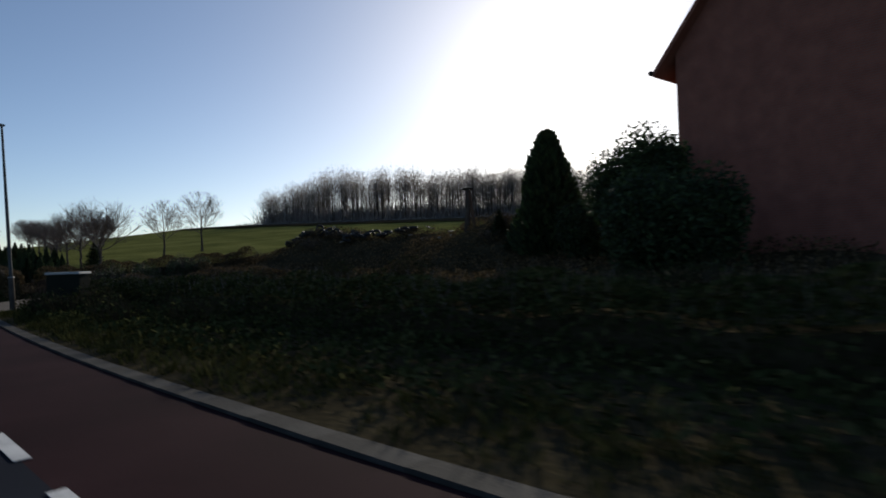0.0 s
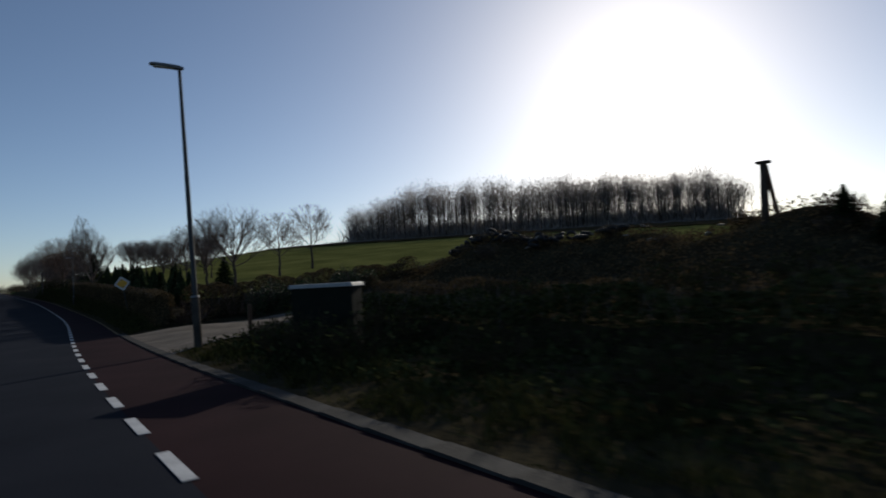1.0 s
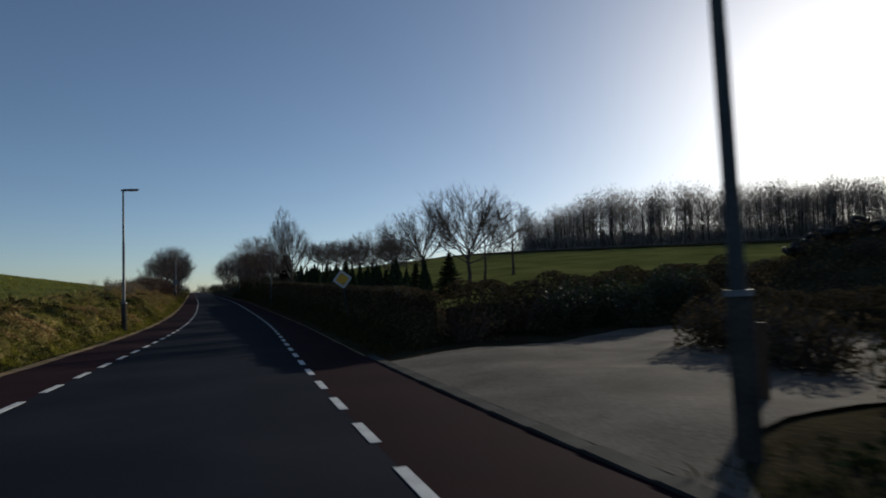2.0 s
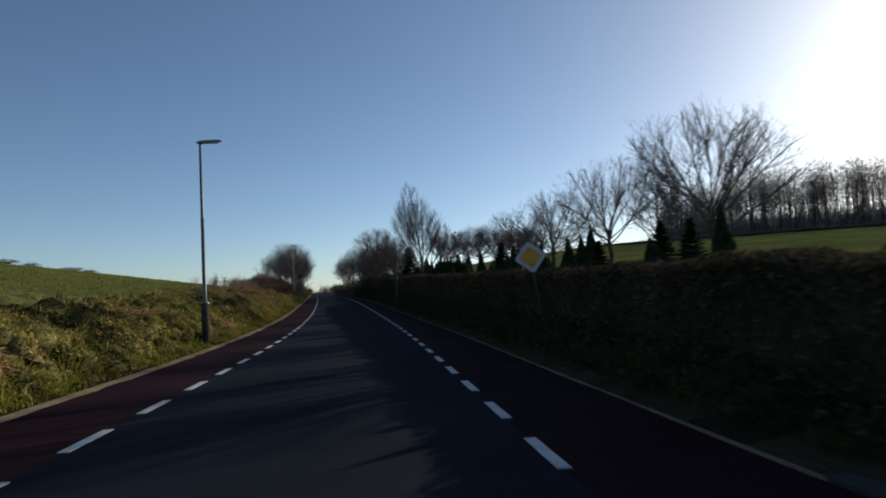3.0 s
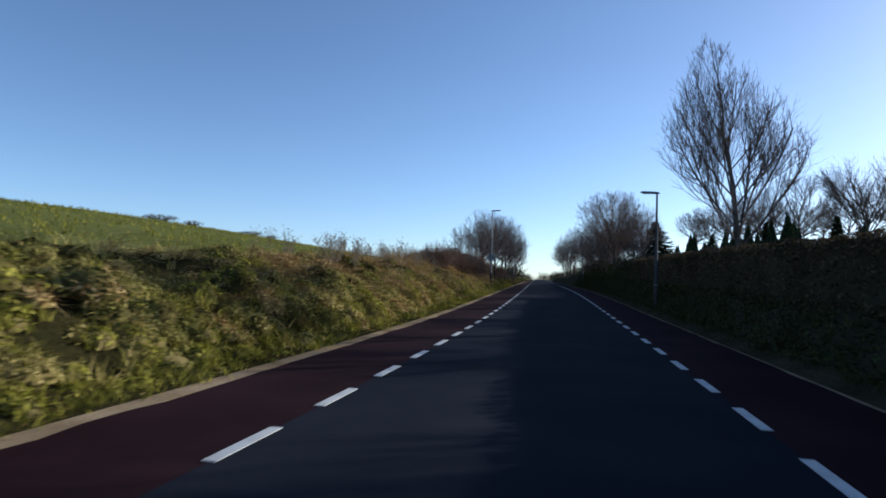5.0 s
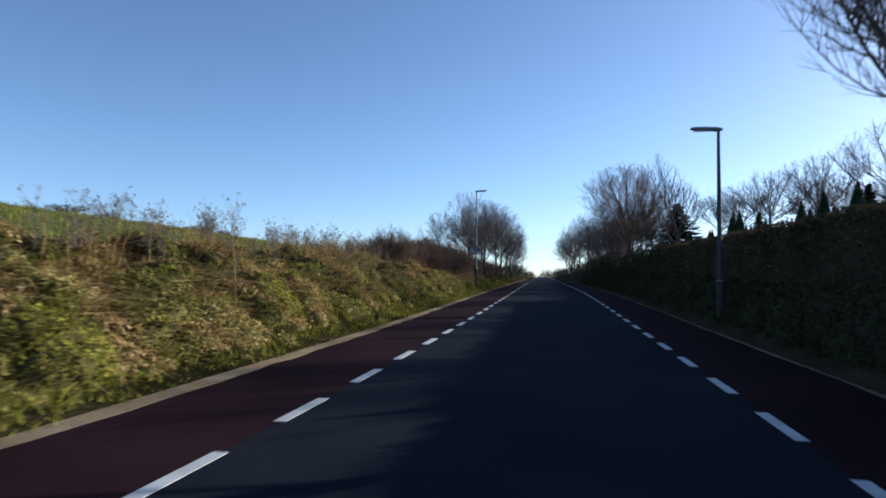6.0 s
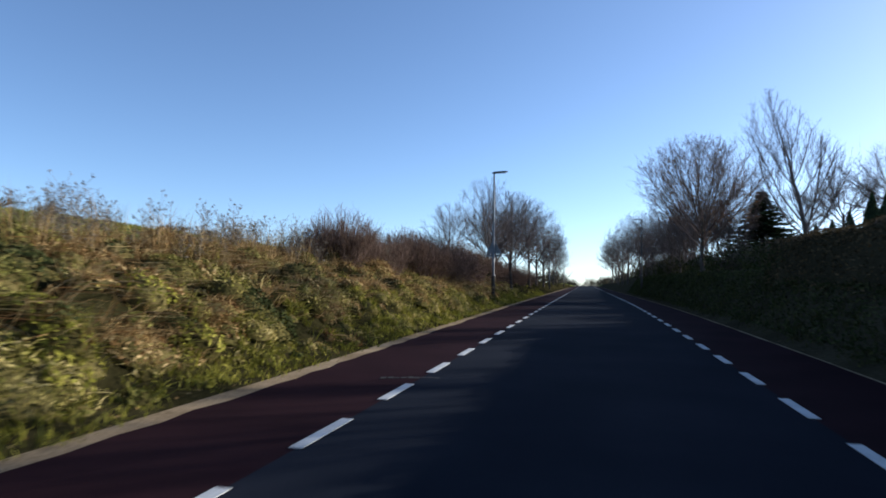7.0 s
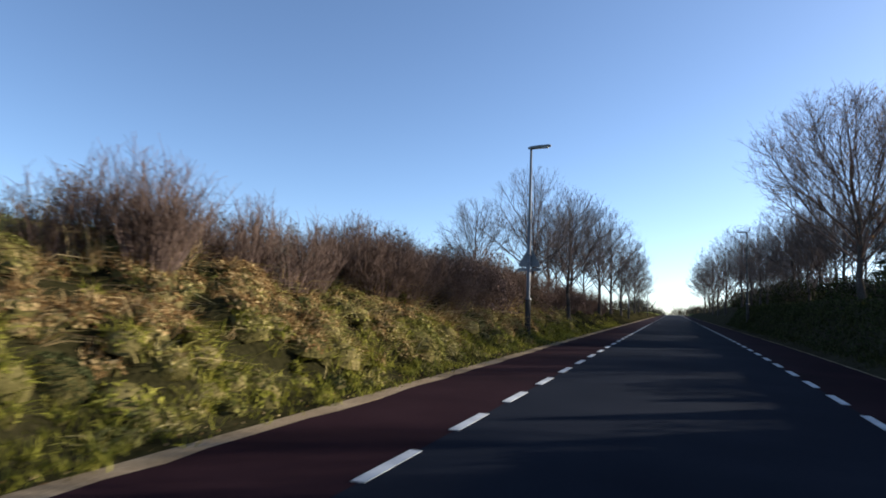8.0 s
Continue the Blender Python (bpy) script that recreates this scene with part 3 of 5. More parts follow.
def grow_crown(soup_trunk, soup_twig, rng, height, clear, width, prof, limbs, fork, angle, curl, r0, leader=False, dense=(4.2, 6.0, 7.0), minr=0.0035, sway=(0.0, 0.0), crook=0.06, stout=0.36):
    """A trunk that forks into limbs which bend upward and fill an outline; prof gives the half width over the crown's height."""
    low = clear * 0.75

    def room(p):
        t = (p.z - low) / (height - low)
        if t <= 0:
            return 0.5
        if t >= 1:
            return 0.0
        k = (p.z / height) ** 1.3
        return width / 2 * prof(t) / max(0.01, math.hypot(p.x - sway[0] * k, p.y - sway[1] * k))

    def run(p, d, length, r, lev, bend):
        k = (8, 5, 3, 2)[lev]
        q = Vector(p)
        d = Vector(d).normalized()
        slack = rng.uniform(0.72, 1.16) if lev else rng.uniform(0.8, 1.25)
        way, gone = [(q.copy(), r)], 0.0
        for i in range(k):
            wob = (crook, crook * 1.1, 0.09, 0.10)[lev]
            d = (d + Vector((rng.gauss(0, wob), rng.gauss(0, wob), rng.gauss(0, wob * 0.6) + bend / k))).normalized()
            e = q + d * length / k
            if i > 0 and room(e) * slack < 1.0:
                break
            rb = max(minr * (1, 1, 0.85, 0.7)[lev], r * (1 - 0.82 * (i + 1) / k))
            soup_twig.tube(q, e, max(way[-1][1], minr * 0.8), rb, (6, 4, 3, 3)[lev])
            q = e
            gone += length / k
            way.append((q.copy(), rb))
        n = len(way) - 1
        if n < 1 or lev == 3:
            return
        for j in range(int(gone * dense[lev] + rng.random())):
            f = (rng.uniform(0.10, 1.0) ** 0.7 if lev == 0 else rng.uniform(0.1, 1.0)) * n
            i = min(int(f), n - 1)
            o = way[i][0].lerp(way[i + 1][0], f - i)
            fwd = (way[i + 1][0] - way[i][0]).normalized()
            side = fwd.orthogonal().normalized()
            side.rotate(Matrix.Rotation(rng.uniform(0, 6.283), 3, fwd))
            nd = fwd + side * rng.uniform(0.45, 0.95)
            ln = (length * rng.uniform(0.22, 0.44) * (1.1 - 0.4 * f / n), length * rng.uniform(0.3, 0.55), length * rng.uniform(0.3, 0.6))[lev]
            if lev == 2:
                soup_twig.blade(o, nd + Vector((0, 0, 0.15)), max(0.12, ln), 0.0075, 0.0, rng)
            else:
                run(o, nd, max(ln, 0.2), max(minr, way[i][1] * 0.55), lev + 1, bend * 0.9)

    # trunk up to the fork, or to the top
    n = 10
    zt = height * 0.96 if leader else fork
    pts = [Vector((0, 0, -0.15))]
    for i in range(n):
        z = zt * (i + 1) / n
        k = (z / height) ** 1.3
        pts.append(Vector((sway[0] * k + rng.gauss(0, 0.010) * height * 0.5, sway[1] * k + rng.gauss(0, 0.010) * height * 0.5, z)))
    rad = [max(minr * 1.5, r0 * ((1 - i / n) ** 1.1 if leader else (1 - 0.35 * i / n))) for i in range(n + 1)]
    rad[0] *= 1.25
    for i in range(n):
        (soup_trunk if pts[i].z < fork + 0.2 else soup_twig).tube(pts[i], pts[i + 1], rad[i], rad[i + 1], 9)
    for j in range(limbs):
        f = (j + rng.random() * 0.8) / limbs
        z = clear + (((height * 0.9 if leader else fork) - clear) * (f ** 1.35 if leader else f))
        i = min(int(z / zt * n), n - 1)
        o = pts[i].lerp(pts[i + 1], z / zt * n - i)
        w = j * 2.4 + rng.uniform(-0.35, 0.35)
        a = angle * rng.uniform(0.82, 1.15) * ((1 - 0.45 * f) if leader else (1 - 0.62 * f * rng.uniform(0.3, 1.4)))
        d = Vector((math.cos(w) * math.sin(a), math.sin(w) * math.sin(a), math.cos(a)))
        run(o, d, (height - z) * 1.25 + 0.4 if not leader else (height - z) * 0.95 + 0.4, rad[i] * stout, 0, curl)


def dome(t):
    return math.sqrt(max(0.0, 1 - (abs(t - 0.42) / 0.58) ** 2.4)) if t > 0.42 else max(0.16, math.sqrt(max(0.0, 1 - ((0.42 - t) / 0.45) ** 2.0)))


def bowl(t):
    return max(0.1, (t / 0.38) ** 0.8) if t < 0.38 else math.sqrt(max(0.0, 1 - ((t - 0.38) / 0.62) ** 2.2))


def spire(t):
    return max(0.2, (t / 0.42) ** 0.75) if t < 0.42 else max(0.0, 1 - ((t - 0.42) / 0.58) ** 1.35) ** 0.9


TREES = {}


def tree(kind, seed, x, y, z=None, scale=1.0, turn=0.0, label="", group=""):
    """A bare winter tree of a kind, built once per seed and copied."""
    key = (kind, seed)
    z = gz(x, y) if z is None else z
    m = pose(x, y, z, 0, 0, turn)
    if key in TREES:
        ob = copy_thing(TREES[key], m)
    else:
        rng = random.Random(seed * 7 + len(kind))
        a, b, dead = Soup(), Soup(), Soup()
        mat = M_TWIG
        if kind == "fruit":
            grow_crown(a, b, rng, 6.1, 1.85, 6.2, dome, 16, 2.7, 1.2, 0.45, 0.12, False, (4.4, 5.0, 5.0), minr=0.0028, crook=0.10, stout=0.40)
        elif kind == "upright":
            grow_crown(a, b, rng, 6.4, 0.9, 3.75 if seed == 1 else 4.2, spire, 26 if seed == 1 else 20, 1.6, 0.92, 1.3, 0.095, True, (5.0, 7.0, 7.0) if seed == 1 else (4.0, 4.6, 4.5), minr=0.003, sway=(-0.8 if seed == 1 else -1.35, 0.0))
        elif kind == "lime":
            grow_crown(a, b, rng, 6.9, 1.4, 5.7, bowl, 26, 2.4, 0.85, 0.3, 0.11, True, (4.2, 4.8, 4.6), minr=0.003)
        elif kind == "rust":
            grow_crown(a, b, rng, 7.35, 1.15, 7.9, bowl, 38, 2.6, 0.92, 0.25, 0.125, True, (5.0, 5.6, 5.5), minr=0.003, sway=(-0.4, 0.0))
            mat = M_RUSTTWIG
            for i in range(0, len(b.v) - 8, 11):
                low = Vector(b.v[i])
                if rng.random() < (0.30 if low.z < 3.4 and low.x > -0.4 else 0.05):
                    dead.leaf(low + Vector((0, 0, -0.03)), rng.uniform(0.03, 0.06), rng)
        elif kind == "round":
            grow_crown(a, b, rng, 5.9, 1.7, 5.0, dome, 20, 2.3, 1.0, 0.3, 0.12, True, (5.0, 5.4, 5.2), minr=0.007)
        elif kind == "sapling":
            grow(a, b, rng, 4.0, 1.0, 0.6, 4, 0.05, 0.6, 1.0, (3, 4), lead=True)
        ob = thing("tree", m, "bare winter tree", "tree", group)
        part("trunk", a, M_BARK, ob, "", True)
        part("crown", b, mat, ob, "bare branches and twigs")
        if dead.f:
            part("dead_leaves", dead, M_DEADLEAF, ob, "withered golden-brown leaves")
        TREES[key] = ob
    ob.scale = (scale,) * 3
    tagged(ob, label, "tree", group)
    return ob


rngp = random.Random(11)
for i, (x, y, sc) in enumerate([(12.65, 34.0, 0.97), (12.7, 41.6, 0.92), (12.95, 49.6, 0.88), (13.4, 58.2, 0.85), (14.0, 66.5, 0.8), (14.6, 76, 0.85), (15.2, 85.5, 0.85), (15.5, 95, 0.95), (16.5, 106, 0.95), (17.5, 118, 1.0)]):
    tree("fruit", i % 4, x, y, scale=sc, turn=i * 71, label="bare spreading fruit tree in a row behind the hedge", group="fruit trees behind the hedge")
for i, (x, y, sc) in enumerate([(24.5, 59, 1.2), (32.5, 69.2, 1.45), (20, 70, 0.8), (22, 82, 0.85), (25, 95, 0.9), (28, 108, 0.95), (20, 100, 0.9), (31, 122, 1.0)]):
    tree("round" if i < 4 else "fruit", i % 4, x, y, scale=sc, turn=i * 97 + 20, label="bare fruit tree standing in the meadow", group="orchard trees in the meadow")
tree("upright", 1, 6.55, 56.8, scale=1.18, turn=0, label="slender bare tree with upright branches on the bank")
tree("upright", 2, 6.6, 77.6, scale=0.82, turn=0, label="slender bare tree with upright branches on the bank")
ROW_RIGHT = [(5.9, 92.9, 0.97, "rust"), (6.9, 101, 0.8, "lime"), (5.6, 107, 0.85, "lime"), (6.8, 114, 0.9, "lime"), (5.2, 122, 0.95, "lime"), (4.4, 131, 1.12, "lime"), (3.4, 140, 1.2, "lime"), (2.9, 150, 1.22, "lime"), (2.5, 161, 1.2, "lime"), (2.2, 174, 1.2, "lime"), (1.6, 189, 1.2, "lime"), (9.5, 118, 1.0, "lime"), (9.0, 135, 1.1, "lime"), (7.9, 97.0, 0.62, "lime"), (8.4, 104.5, 0.7, "lime"), (5.9, 104.0, 0.6, "lime"), (7.4, 110.5, 0.72, "lime"), (5.0, 114.5, 0.6, "lime"), (6.6, 118.5, 0.75, "lime"), (4.9, 127.0, 0.8, "lime"), (5.6, 136.5, 0.9, "lime"), (6.4, 146, 1.1, "lime")]
for i, (x, y, sc, k) in enumerate(ROW_RIGHT):
    tree(k, 3 + i % 3, x, y, scale=sc, turn=i * 63 if i else 0, label="roadside tree with a few dead brown leaves" if k == "rust" else "bare roadside tree with a dense fine crown", group="roadside trees")
ROW_LEFT = [(-5.9, 95.7, 0.95), (-5.2, 100.3, 0.98), (-6.46, 107.6, 1.05), (-6.0, 116, 1.18), (-7.0, 103.5, 0.9), (-6.5, 126, 1.24), (-7.0, 138, 1.3), (-7.6, 152, 1.2), (-8.4, 168, 1.15), (-9.4, 186, 1.1), (-7.5, 92.5, 0.62), (-8.2, 111, 0.8), (-8.0, 121, 0.9)]
for i, (x, y, sc) in enumerate(ROW_LEFT):
    tree("lime", 3 + i % 3, x, y, scale=sc, turn=i * 47 + 9, label="bare roadside tree with a dense fine crown", group="roadside trees")
rng_sap = random.Random(14)
for i in range(30):
    y = 98 + i * 1.4 + rng_sap.uniform(-0.6, 0.6)
    tree("sapling", i % 3, float(rx(y)) + rng_sap.uniform(6.2, 9.6), y, scale=rng_sap.uniform(0.6, 1.0), turn=i * 77, label="thin bare sapling in the thicket below the trees", group="saplings below the trees")


# ---------------------------------------------------------------- conifers
CONIFERS = {}


def conifer(kind, x, y, h, turn=0.0, label="", group="", z=None):
    z = gz(x, y) if z is None else z
    m = pose(x, y, z, 0, 0, turn)
    if kind in CONIFERS:
        ob = copy_thing(CONIFERS[kind], m)
    else:
        rng = random.Random(len(kind))
        a, b = Soup(), Soup()
        a.tube((0, 0, -0.02), (0, 0, 0.98), 0.022, 0.003, 7)
        if kind == "column":
            for i in range(5200):
                t = rng.random() ** 0.8
                w = rng.uniform(0, 6.283)
                r = 0.235 * (math.sin(min(1, t * 3.0 + 0.25) * math.pi / 2)) * (1 - max(0, t - 0.12) / 0.89) ** 1.0 * rng.uniform(0.5, 1.08) * (1 + 0.14 * math.sin(w * 3 + t * 9))
                b.blade((math.cos(w) * r * 0.7, math.sin(w) * r * 0.7, t * 0.97), (math.cos(w) * 0.5 * (1 - t), math.sin(w) * 0.5 * (1 - t), 1), rng.uniform(0.05, 0.085) * (1 - 0.5 * t), 0.024 * (1 - 0.5 * t), -0.1, rng)
        elif kind == "cypress":
            for i in range(9000):
                t = rng.random() ** 0.8
                w = rng.uniform(0, 6.283)
                r = 0.18 * (math.sin(min(1, t * 3.0 + 0.5) * math.pi / 2)) * (1 - max(0, t - 0.15) / 0.86) ** 0.62 * rng.uniform(0.3, 1.1) * (1 + 0.12 * math.sin(w * 3 + t * 9))
                b.blade((math.cos(w) * r * 0.8, math.sin(w) * r * 0.8, t * 0.95), (math.cos(w) * 0.4, math.sin(w) * 0.4, 1), rng.uniform(0.03, 0.06), 0.018, -0.1, rng)
        else:
            layers = 34
            for j in range(layers):
                t = j / (layers - 1)
                r = 0.30 * (1 - t) + 0.006
                k = int(18 - 9 * t)
                for i in range(k):
                    w = 6.283 * (i + rng.random() * 0.6) / k
                    d = Vector((math.cos(w), math.sin(w), rng.gauss(0.15, 0.12) - 0.25 * (1 - t)))
                    p = Vector((0, 0, 0.05 + 0.9 * t + rng.gauss(0, 0.012)))
                    q = p + d * r * rng.uniform(0.75, 1.1)
                    b.tube(p, q, 0.006, 0.002, 3)
                    for g in range(14):
                        f = rng.uniform(0.2, 1.0)
                        b.blade(p.lerp(q, f), d * 0.6 + Vector((rng.gauss(0, 0.7), rng.gauss(0, 0.7), rng.uniform(-0.3, 0.25))), 0.07 * (1 - 0.6 * t) * rng.uniform(0.7, 1.3), 0.02, 0.1, rng)
        ob = thing("conifer", m, "dark conifer", "tree", group)
        part("trunk", a, M_BARK, ob, "", True)
        part("crown", b, M_EVERGREEN, ob, "dense dark needles")
        CONIFERS[kind] = ob
    ob.scale = (h * rngp.uniform(0.95, 1.25), h * rngp.uniform(0.95, 1.25), h * 0.9)
    return tagged(ob, label or ("narrow dark columnar conifer in a nursery row" if kind == "column" else "dark fir tree with layered branches"), "tree", group)


CONIFER_SPOTS = [(7.73, 27.2, 2.2), (7.8, 26.3, 2.3), (7.7, 28.5, 1.8), (7.9, 29.1, 1.95), (7.55, 33.2, 2.25), (7.67, 32.5, 2.2), (7.7, 31.4, 2.0), (7.8, 34.0, 1.9), (7.7, 40.2, 1.95), (7.9, 41.9, 2.0), (7.7, 45.5, 1.9), (8.0, 50.3, 2.0), (13.0, 37.8, 2.9)]
for i in range(46):
    CONIFER_SPOTS.append((8.6 + rngp.uniform(-0.9, 3.0) + i * 0.05, 36 + i * 1.25 + rngp.uniform(-0.6, 0.6), rngp.uniform(1.7, 2.8)))
for i, (x, y, h) in enumerate(CONIFER_SPOTS):
    conifer("column" if i % 6 else "fir", x, y, h, i * 50, group="young conifers behind the hedge", label="young dark conifer in the nursery behind the hedge")
conifer("fir", 10.1, 99.4, 6.0, 20, label="tall dark fir tree among bare trees").scale = (9.0, 9.0, (7.3 - gz(10.1, 99.4)) * 1.04)
cypress = conifer("cypress", 23.3, -1.4, 6.0, 0, label="tall dark cypress beside the house")
cypress.scale = (10.4, 10.4, 6.85 - gz(23.3, -1.4))
for x, y, h in ((24.0, 2.4, 1.6), (23.6, 0.9, 1.9), (23.2, -0.2, 1.5)):
    conifer("fir", x, y, h, 60 * h, label="small young fir on the planted mound", group="young firs on the mound")


# ---------------------------------------------------------------- hedges, shrubs and grass
def hedge_top(y):
    return float(np.interp(y, [20, 22.3, 28, 33, 37, 46, 60, 67, 79], [1.2, 1.36, 1.44, 1.56, 1.72, 1.9, 2.36, 2.5, 2.75])) + 0.03 * math.sin(y * 1.7) + 0.025 * math.sin(y * 4.3 + 1)


def hedge_right():
    """Clipped brown hedge on the crest of the right bank."""
    rng = random.Random(21)
    s = Soup()
    for i in range(76000):
        y = 20.0 + 59 * rng.random() ** 1.15
        o = rng.uniform(-1, 1)
        x = 5.3 + o * 0.45 + float(rx(y))
        foot = gz(x, y) - 0.05
        top = hedge_top(y) - 0.16 * o ** 4
        s.leaf((x, y, foot + (top - foot) * (1 - rng.random() ** 1.8)), rng.uniform(0.025, 0.055), rng)
    core, tw = Soup(), Soup()
    ys = np.arange(20.2, 79.1, 0.9)
    for y in ys:
        for u, up in ((5.05, False), (5.05, True), (5.55, True), (5.55, False)):
            x = u + float(rx(y))
            core.v.append((x, float(y), hedge_top(y) - 0.10 if up else gz(x, y) - 0.2))
    for j in range(len(ys) - 1):
        for k in range(3):
            a = j * 4 + k
            core.f.append((a, a + 1, a + 5, a + 4))
    e = (len(ys) - 1) * 4
    core.f += [(0, 1, 2, 3), (e + 3, e + 2, e + 1, e)]
    for i in range(1500):
        y = rng.uniform(20.1, 78.9)
        o = rng.uniform(-0.42, 0.42)
        p = Vector((5.3 + o + float(rx(y)), y, hedge_top(y) - 0.15))
        tw.tube(p, p + Vector((rng.gauss(0, 0.05), rng.gauss(0, 0.05), rng.uniform(0.1, 0.26))), 0.005, 0.002, 3)
    h = thing("hedge", pose(0, 0, 0), "clipped brown-leaved hedge on top of the roadside bank", "hedge")
    # solid filler; its dark colour paints the shade behind the leaves
    part("core", core, M_EARTH_SHADE, h)
    part("foliage", s, M_LEAF, h, "small withered brown leaves")
    tagged(part("shoot_fringe", tw, M_TWIG, h), kind="stuff")


hedge_right()


def bank_cover(name, label, mat, ya, yb, u0, u1, count, size, lift, seed, clump=0.5):
    rng = random.Random(seed)
    s = Soup()
    for i in range(count):
        y = rng.uniform(ya, yb)
        u = rng.uniform(u0, u1)
        x = u + float(rx(y))
        k = 0.5 + 0.5 * math.sin(x * 1.9 + 2 * math.sin(y * 0.9)) * math.sin(y * 1.3 + 1.0)
        s.leaf((x, y, gz(x, y) + rng.random() * lift * (1 - clump + clump * k)), rng.uniform(*size), rng)
    return tagged(part(name, s, mat), label, "plants", kind="stuff")


bank_cover("ivy_cover", "dark ivy and brambles covering the shaded bank", M_IVY, 20, 130, 4.1, 5.3, 40000, (0.025, 0.06), 0.22, 31)
bank_cover("verge_plants", "dark low ivy on the shaded verge", M_IVY, -24, 8.6, 4.6, 7.2, 14000, (0.03, 0.07), 0.30, 32)
bank_cover("mound_plants", "dark brambles covering the mound", M_LEAF, -14, 31, 13, 33, 84000, (0.04, 0.09), 0.6, 33)


def garden_hedge(name, pts, h, w, count, seed, mat, label):
    """A shaggy hedge along a line of two points."""
    rng = random.Random(seed)
    (ax, ay), (bx, by) = pts
    nx, ny = -(by - ay), bx - ax
    ln = math.hypot(nx, ny)
    nx, ny = nx / ln, ny / ln
    t = thing(name, pose(0, 0, 0), label, "hedge")
    core, s, tw = Soup(), Soup(), Soup()
    n = int(ln / 0.8)
    for i in range(n + 1):
        f = i / n
        cx_, cy_ = ax + (bx - ax) * f, ay + (by - ay) * f
        for o, dz in ((-0.3, -0.1), (-0.3, 0.5), (0.3, 0.5), (0.3, -0.1)):
            x, y = cx_ + nx * o * w, cy_ + ny * o * w
            core.v.append((x, y, gz(cx_, cy_) + dz * h + (0.08 * math.sin(i * 1.7) if dz > 0 else 0)))
    for j in range(n):
        for k in range(3):
            a = j * 4 + k
            core.f.append((a, a + 1, a + 5, a + 4))
    core.f += [(0, 1, 2, 3), (n * 4 + 3, n * 4 + 2, n * 4 + 1, n * 4)]
    # dark filler block, painted as the shaded inside of the hedge
    part("core", core, M_EARTH_SHADE, t)
    for i in range(count):
        f = rng.random()
        o = rng.uniform(-0.52, 0.52) * w
        x, y = ax + (bx - ax) * f + nx * o, ay + (by - ay) * f + ny * o
        top = h * (0.94 + 0.10 * math.sin(f * ln * 1.9) + 0.06 * math.sin(f * ln * 5.1)) * (1 - 0.35 * (o / w * 2) ** 4)
        s.leaf((x, y, gz(x, y) + top * (1 - rng.random() ** 2 * 1.0)), rng.uniform(0.03, 0.065), rng)
        if i % 40 == 0:
            p = Vector((x, y, gz(x, y) + top * 0.8))
            tw.tube(p, p + Vector((rng.gauss(0, 0.06), rng.gauss(0, 0.06), rng.uniform(0.15, 0.4))), 0.006, 0.002, 3)
    part("foliage", s, mat, t)
    tagged(part("shoot_fringe", tw, M_TWIG, t), kind="stuff")


garden_hedge("garden_hedge", ((7.9, 9.9), (8.2, -22.0)), 0.95, 1.3, 42000, 61, M_IVY, "shaggy dark hedge along the garden front")
garden_hedge("garden_hedge", ((8.2, 10.0), (17.0, 11.4)), 0.9, 1.0, 14000, 62, M_LEAF, "shaggy brown hedge along the drive")
garden_hedge("garden_hedge", ((15.9, 12.0), (16.4, 22.6)), 1.0, 1.1, 12000, 64, M_LEAF, "dark overgrown hedge at the end of the drive")
garden_hedge("garden_hedge", ((7.2, 21.8), (21.0, 25.6)), 1.35, 1.5, 26000, 63, M_LEAF, "dark overgrown hedge behind the drive")


def blotch(x, y):
    """Hollows and lumps of the bank, from 0 to 1."""
    return 0.5 + 0.5 * float(wave(x + 3, y, 3.6))


def tufts(name, label, mat, ya, yb, u0, u1, count, per, length, width, seed, upright=1.0, mask=None, drape=0.0, gaps=0.0):
    rng = random.Random(seed)
    s = Soup()
    for i in range(count):
        y = rng.uniform(ya, yb)
        u = rng.uniform(u0, u1)
        x = u + float(rx(y))
        k = 0.5 + 0.5 * math.sin(x * 1.3 + 2 * math.sin(y * 0.6)) * math.sin(y * 0.8 + 1.0)
        if mask and rng.random() > mask(u, y, k):
            continue
        if gaps and blotch(x, y) < 0.44 and rng.random() < gaps:
            continue
        z = gz(x, y) - 0.03
        big = 0.55 + 0.75 * k
        for j in range(per):
            w = rng.uniform(0, 6.283)
            d = Vector((math.cos(w) * rng.uniform(0.1, 0.8), math.sin(w) * rng.uniform(0.1, 0.8), upright))
            if drape:
                d = Vector((rng.uniform(0.2, 1.0) * drape, rng.gauss(0, 0.45), rng.uniform(0.15, 0.8)))
            s.blade((x + rng.gauss(0, 0.06), y + rng.gauss(0, 0.06), z), d, rng.uniform(*length) * big, rng.uniform(*width), rng.uniform(0.1, 0.7) + 0.4 * drape, rng)
    return tagged(part(name, s, mat), label, "grass", kind="stuff")


tufts("dry_grass", "tousled dry yellow grass on the sunlit bank", M_BLADE, 8, 110, -9.5, -4.4, 2600, 9, (0.16, 0.46), (0.010, 0.022), 41, mask=lambda u, y, k: 1 if y < 50 else max(0.3, 1 - (y - 50) / 8), gaps=0.75)
tufts("green_grass", "fresh green grass along the foot of the bank", M_GREENBLADE, 8, 120, -7.0, -4.15, 2300, 9, (0.15, 0.42), (0.012, 0.026), 42, mask=lambda u, y, k: 1 if y < 56 else (1.0 if u > -5.5 + 0.8 * k else 0.12), gaps=0.6)
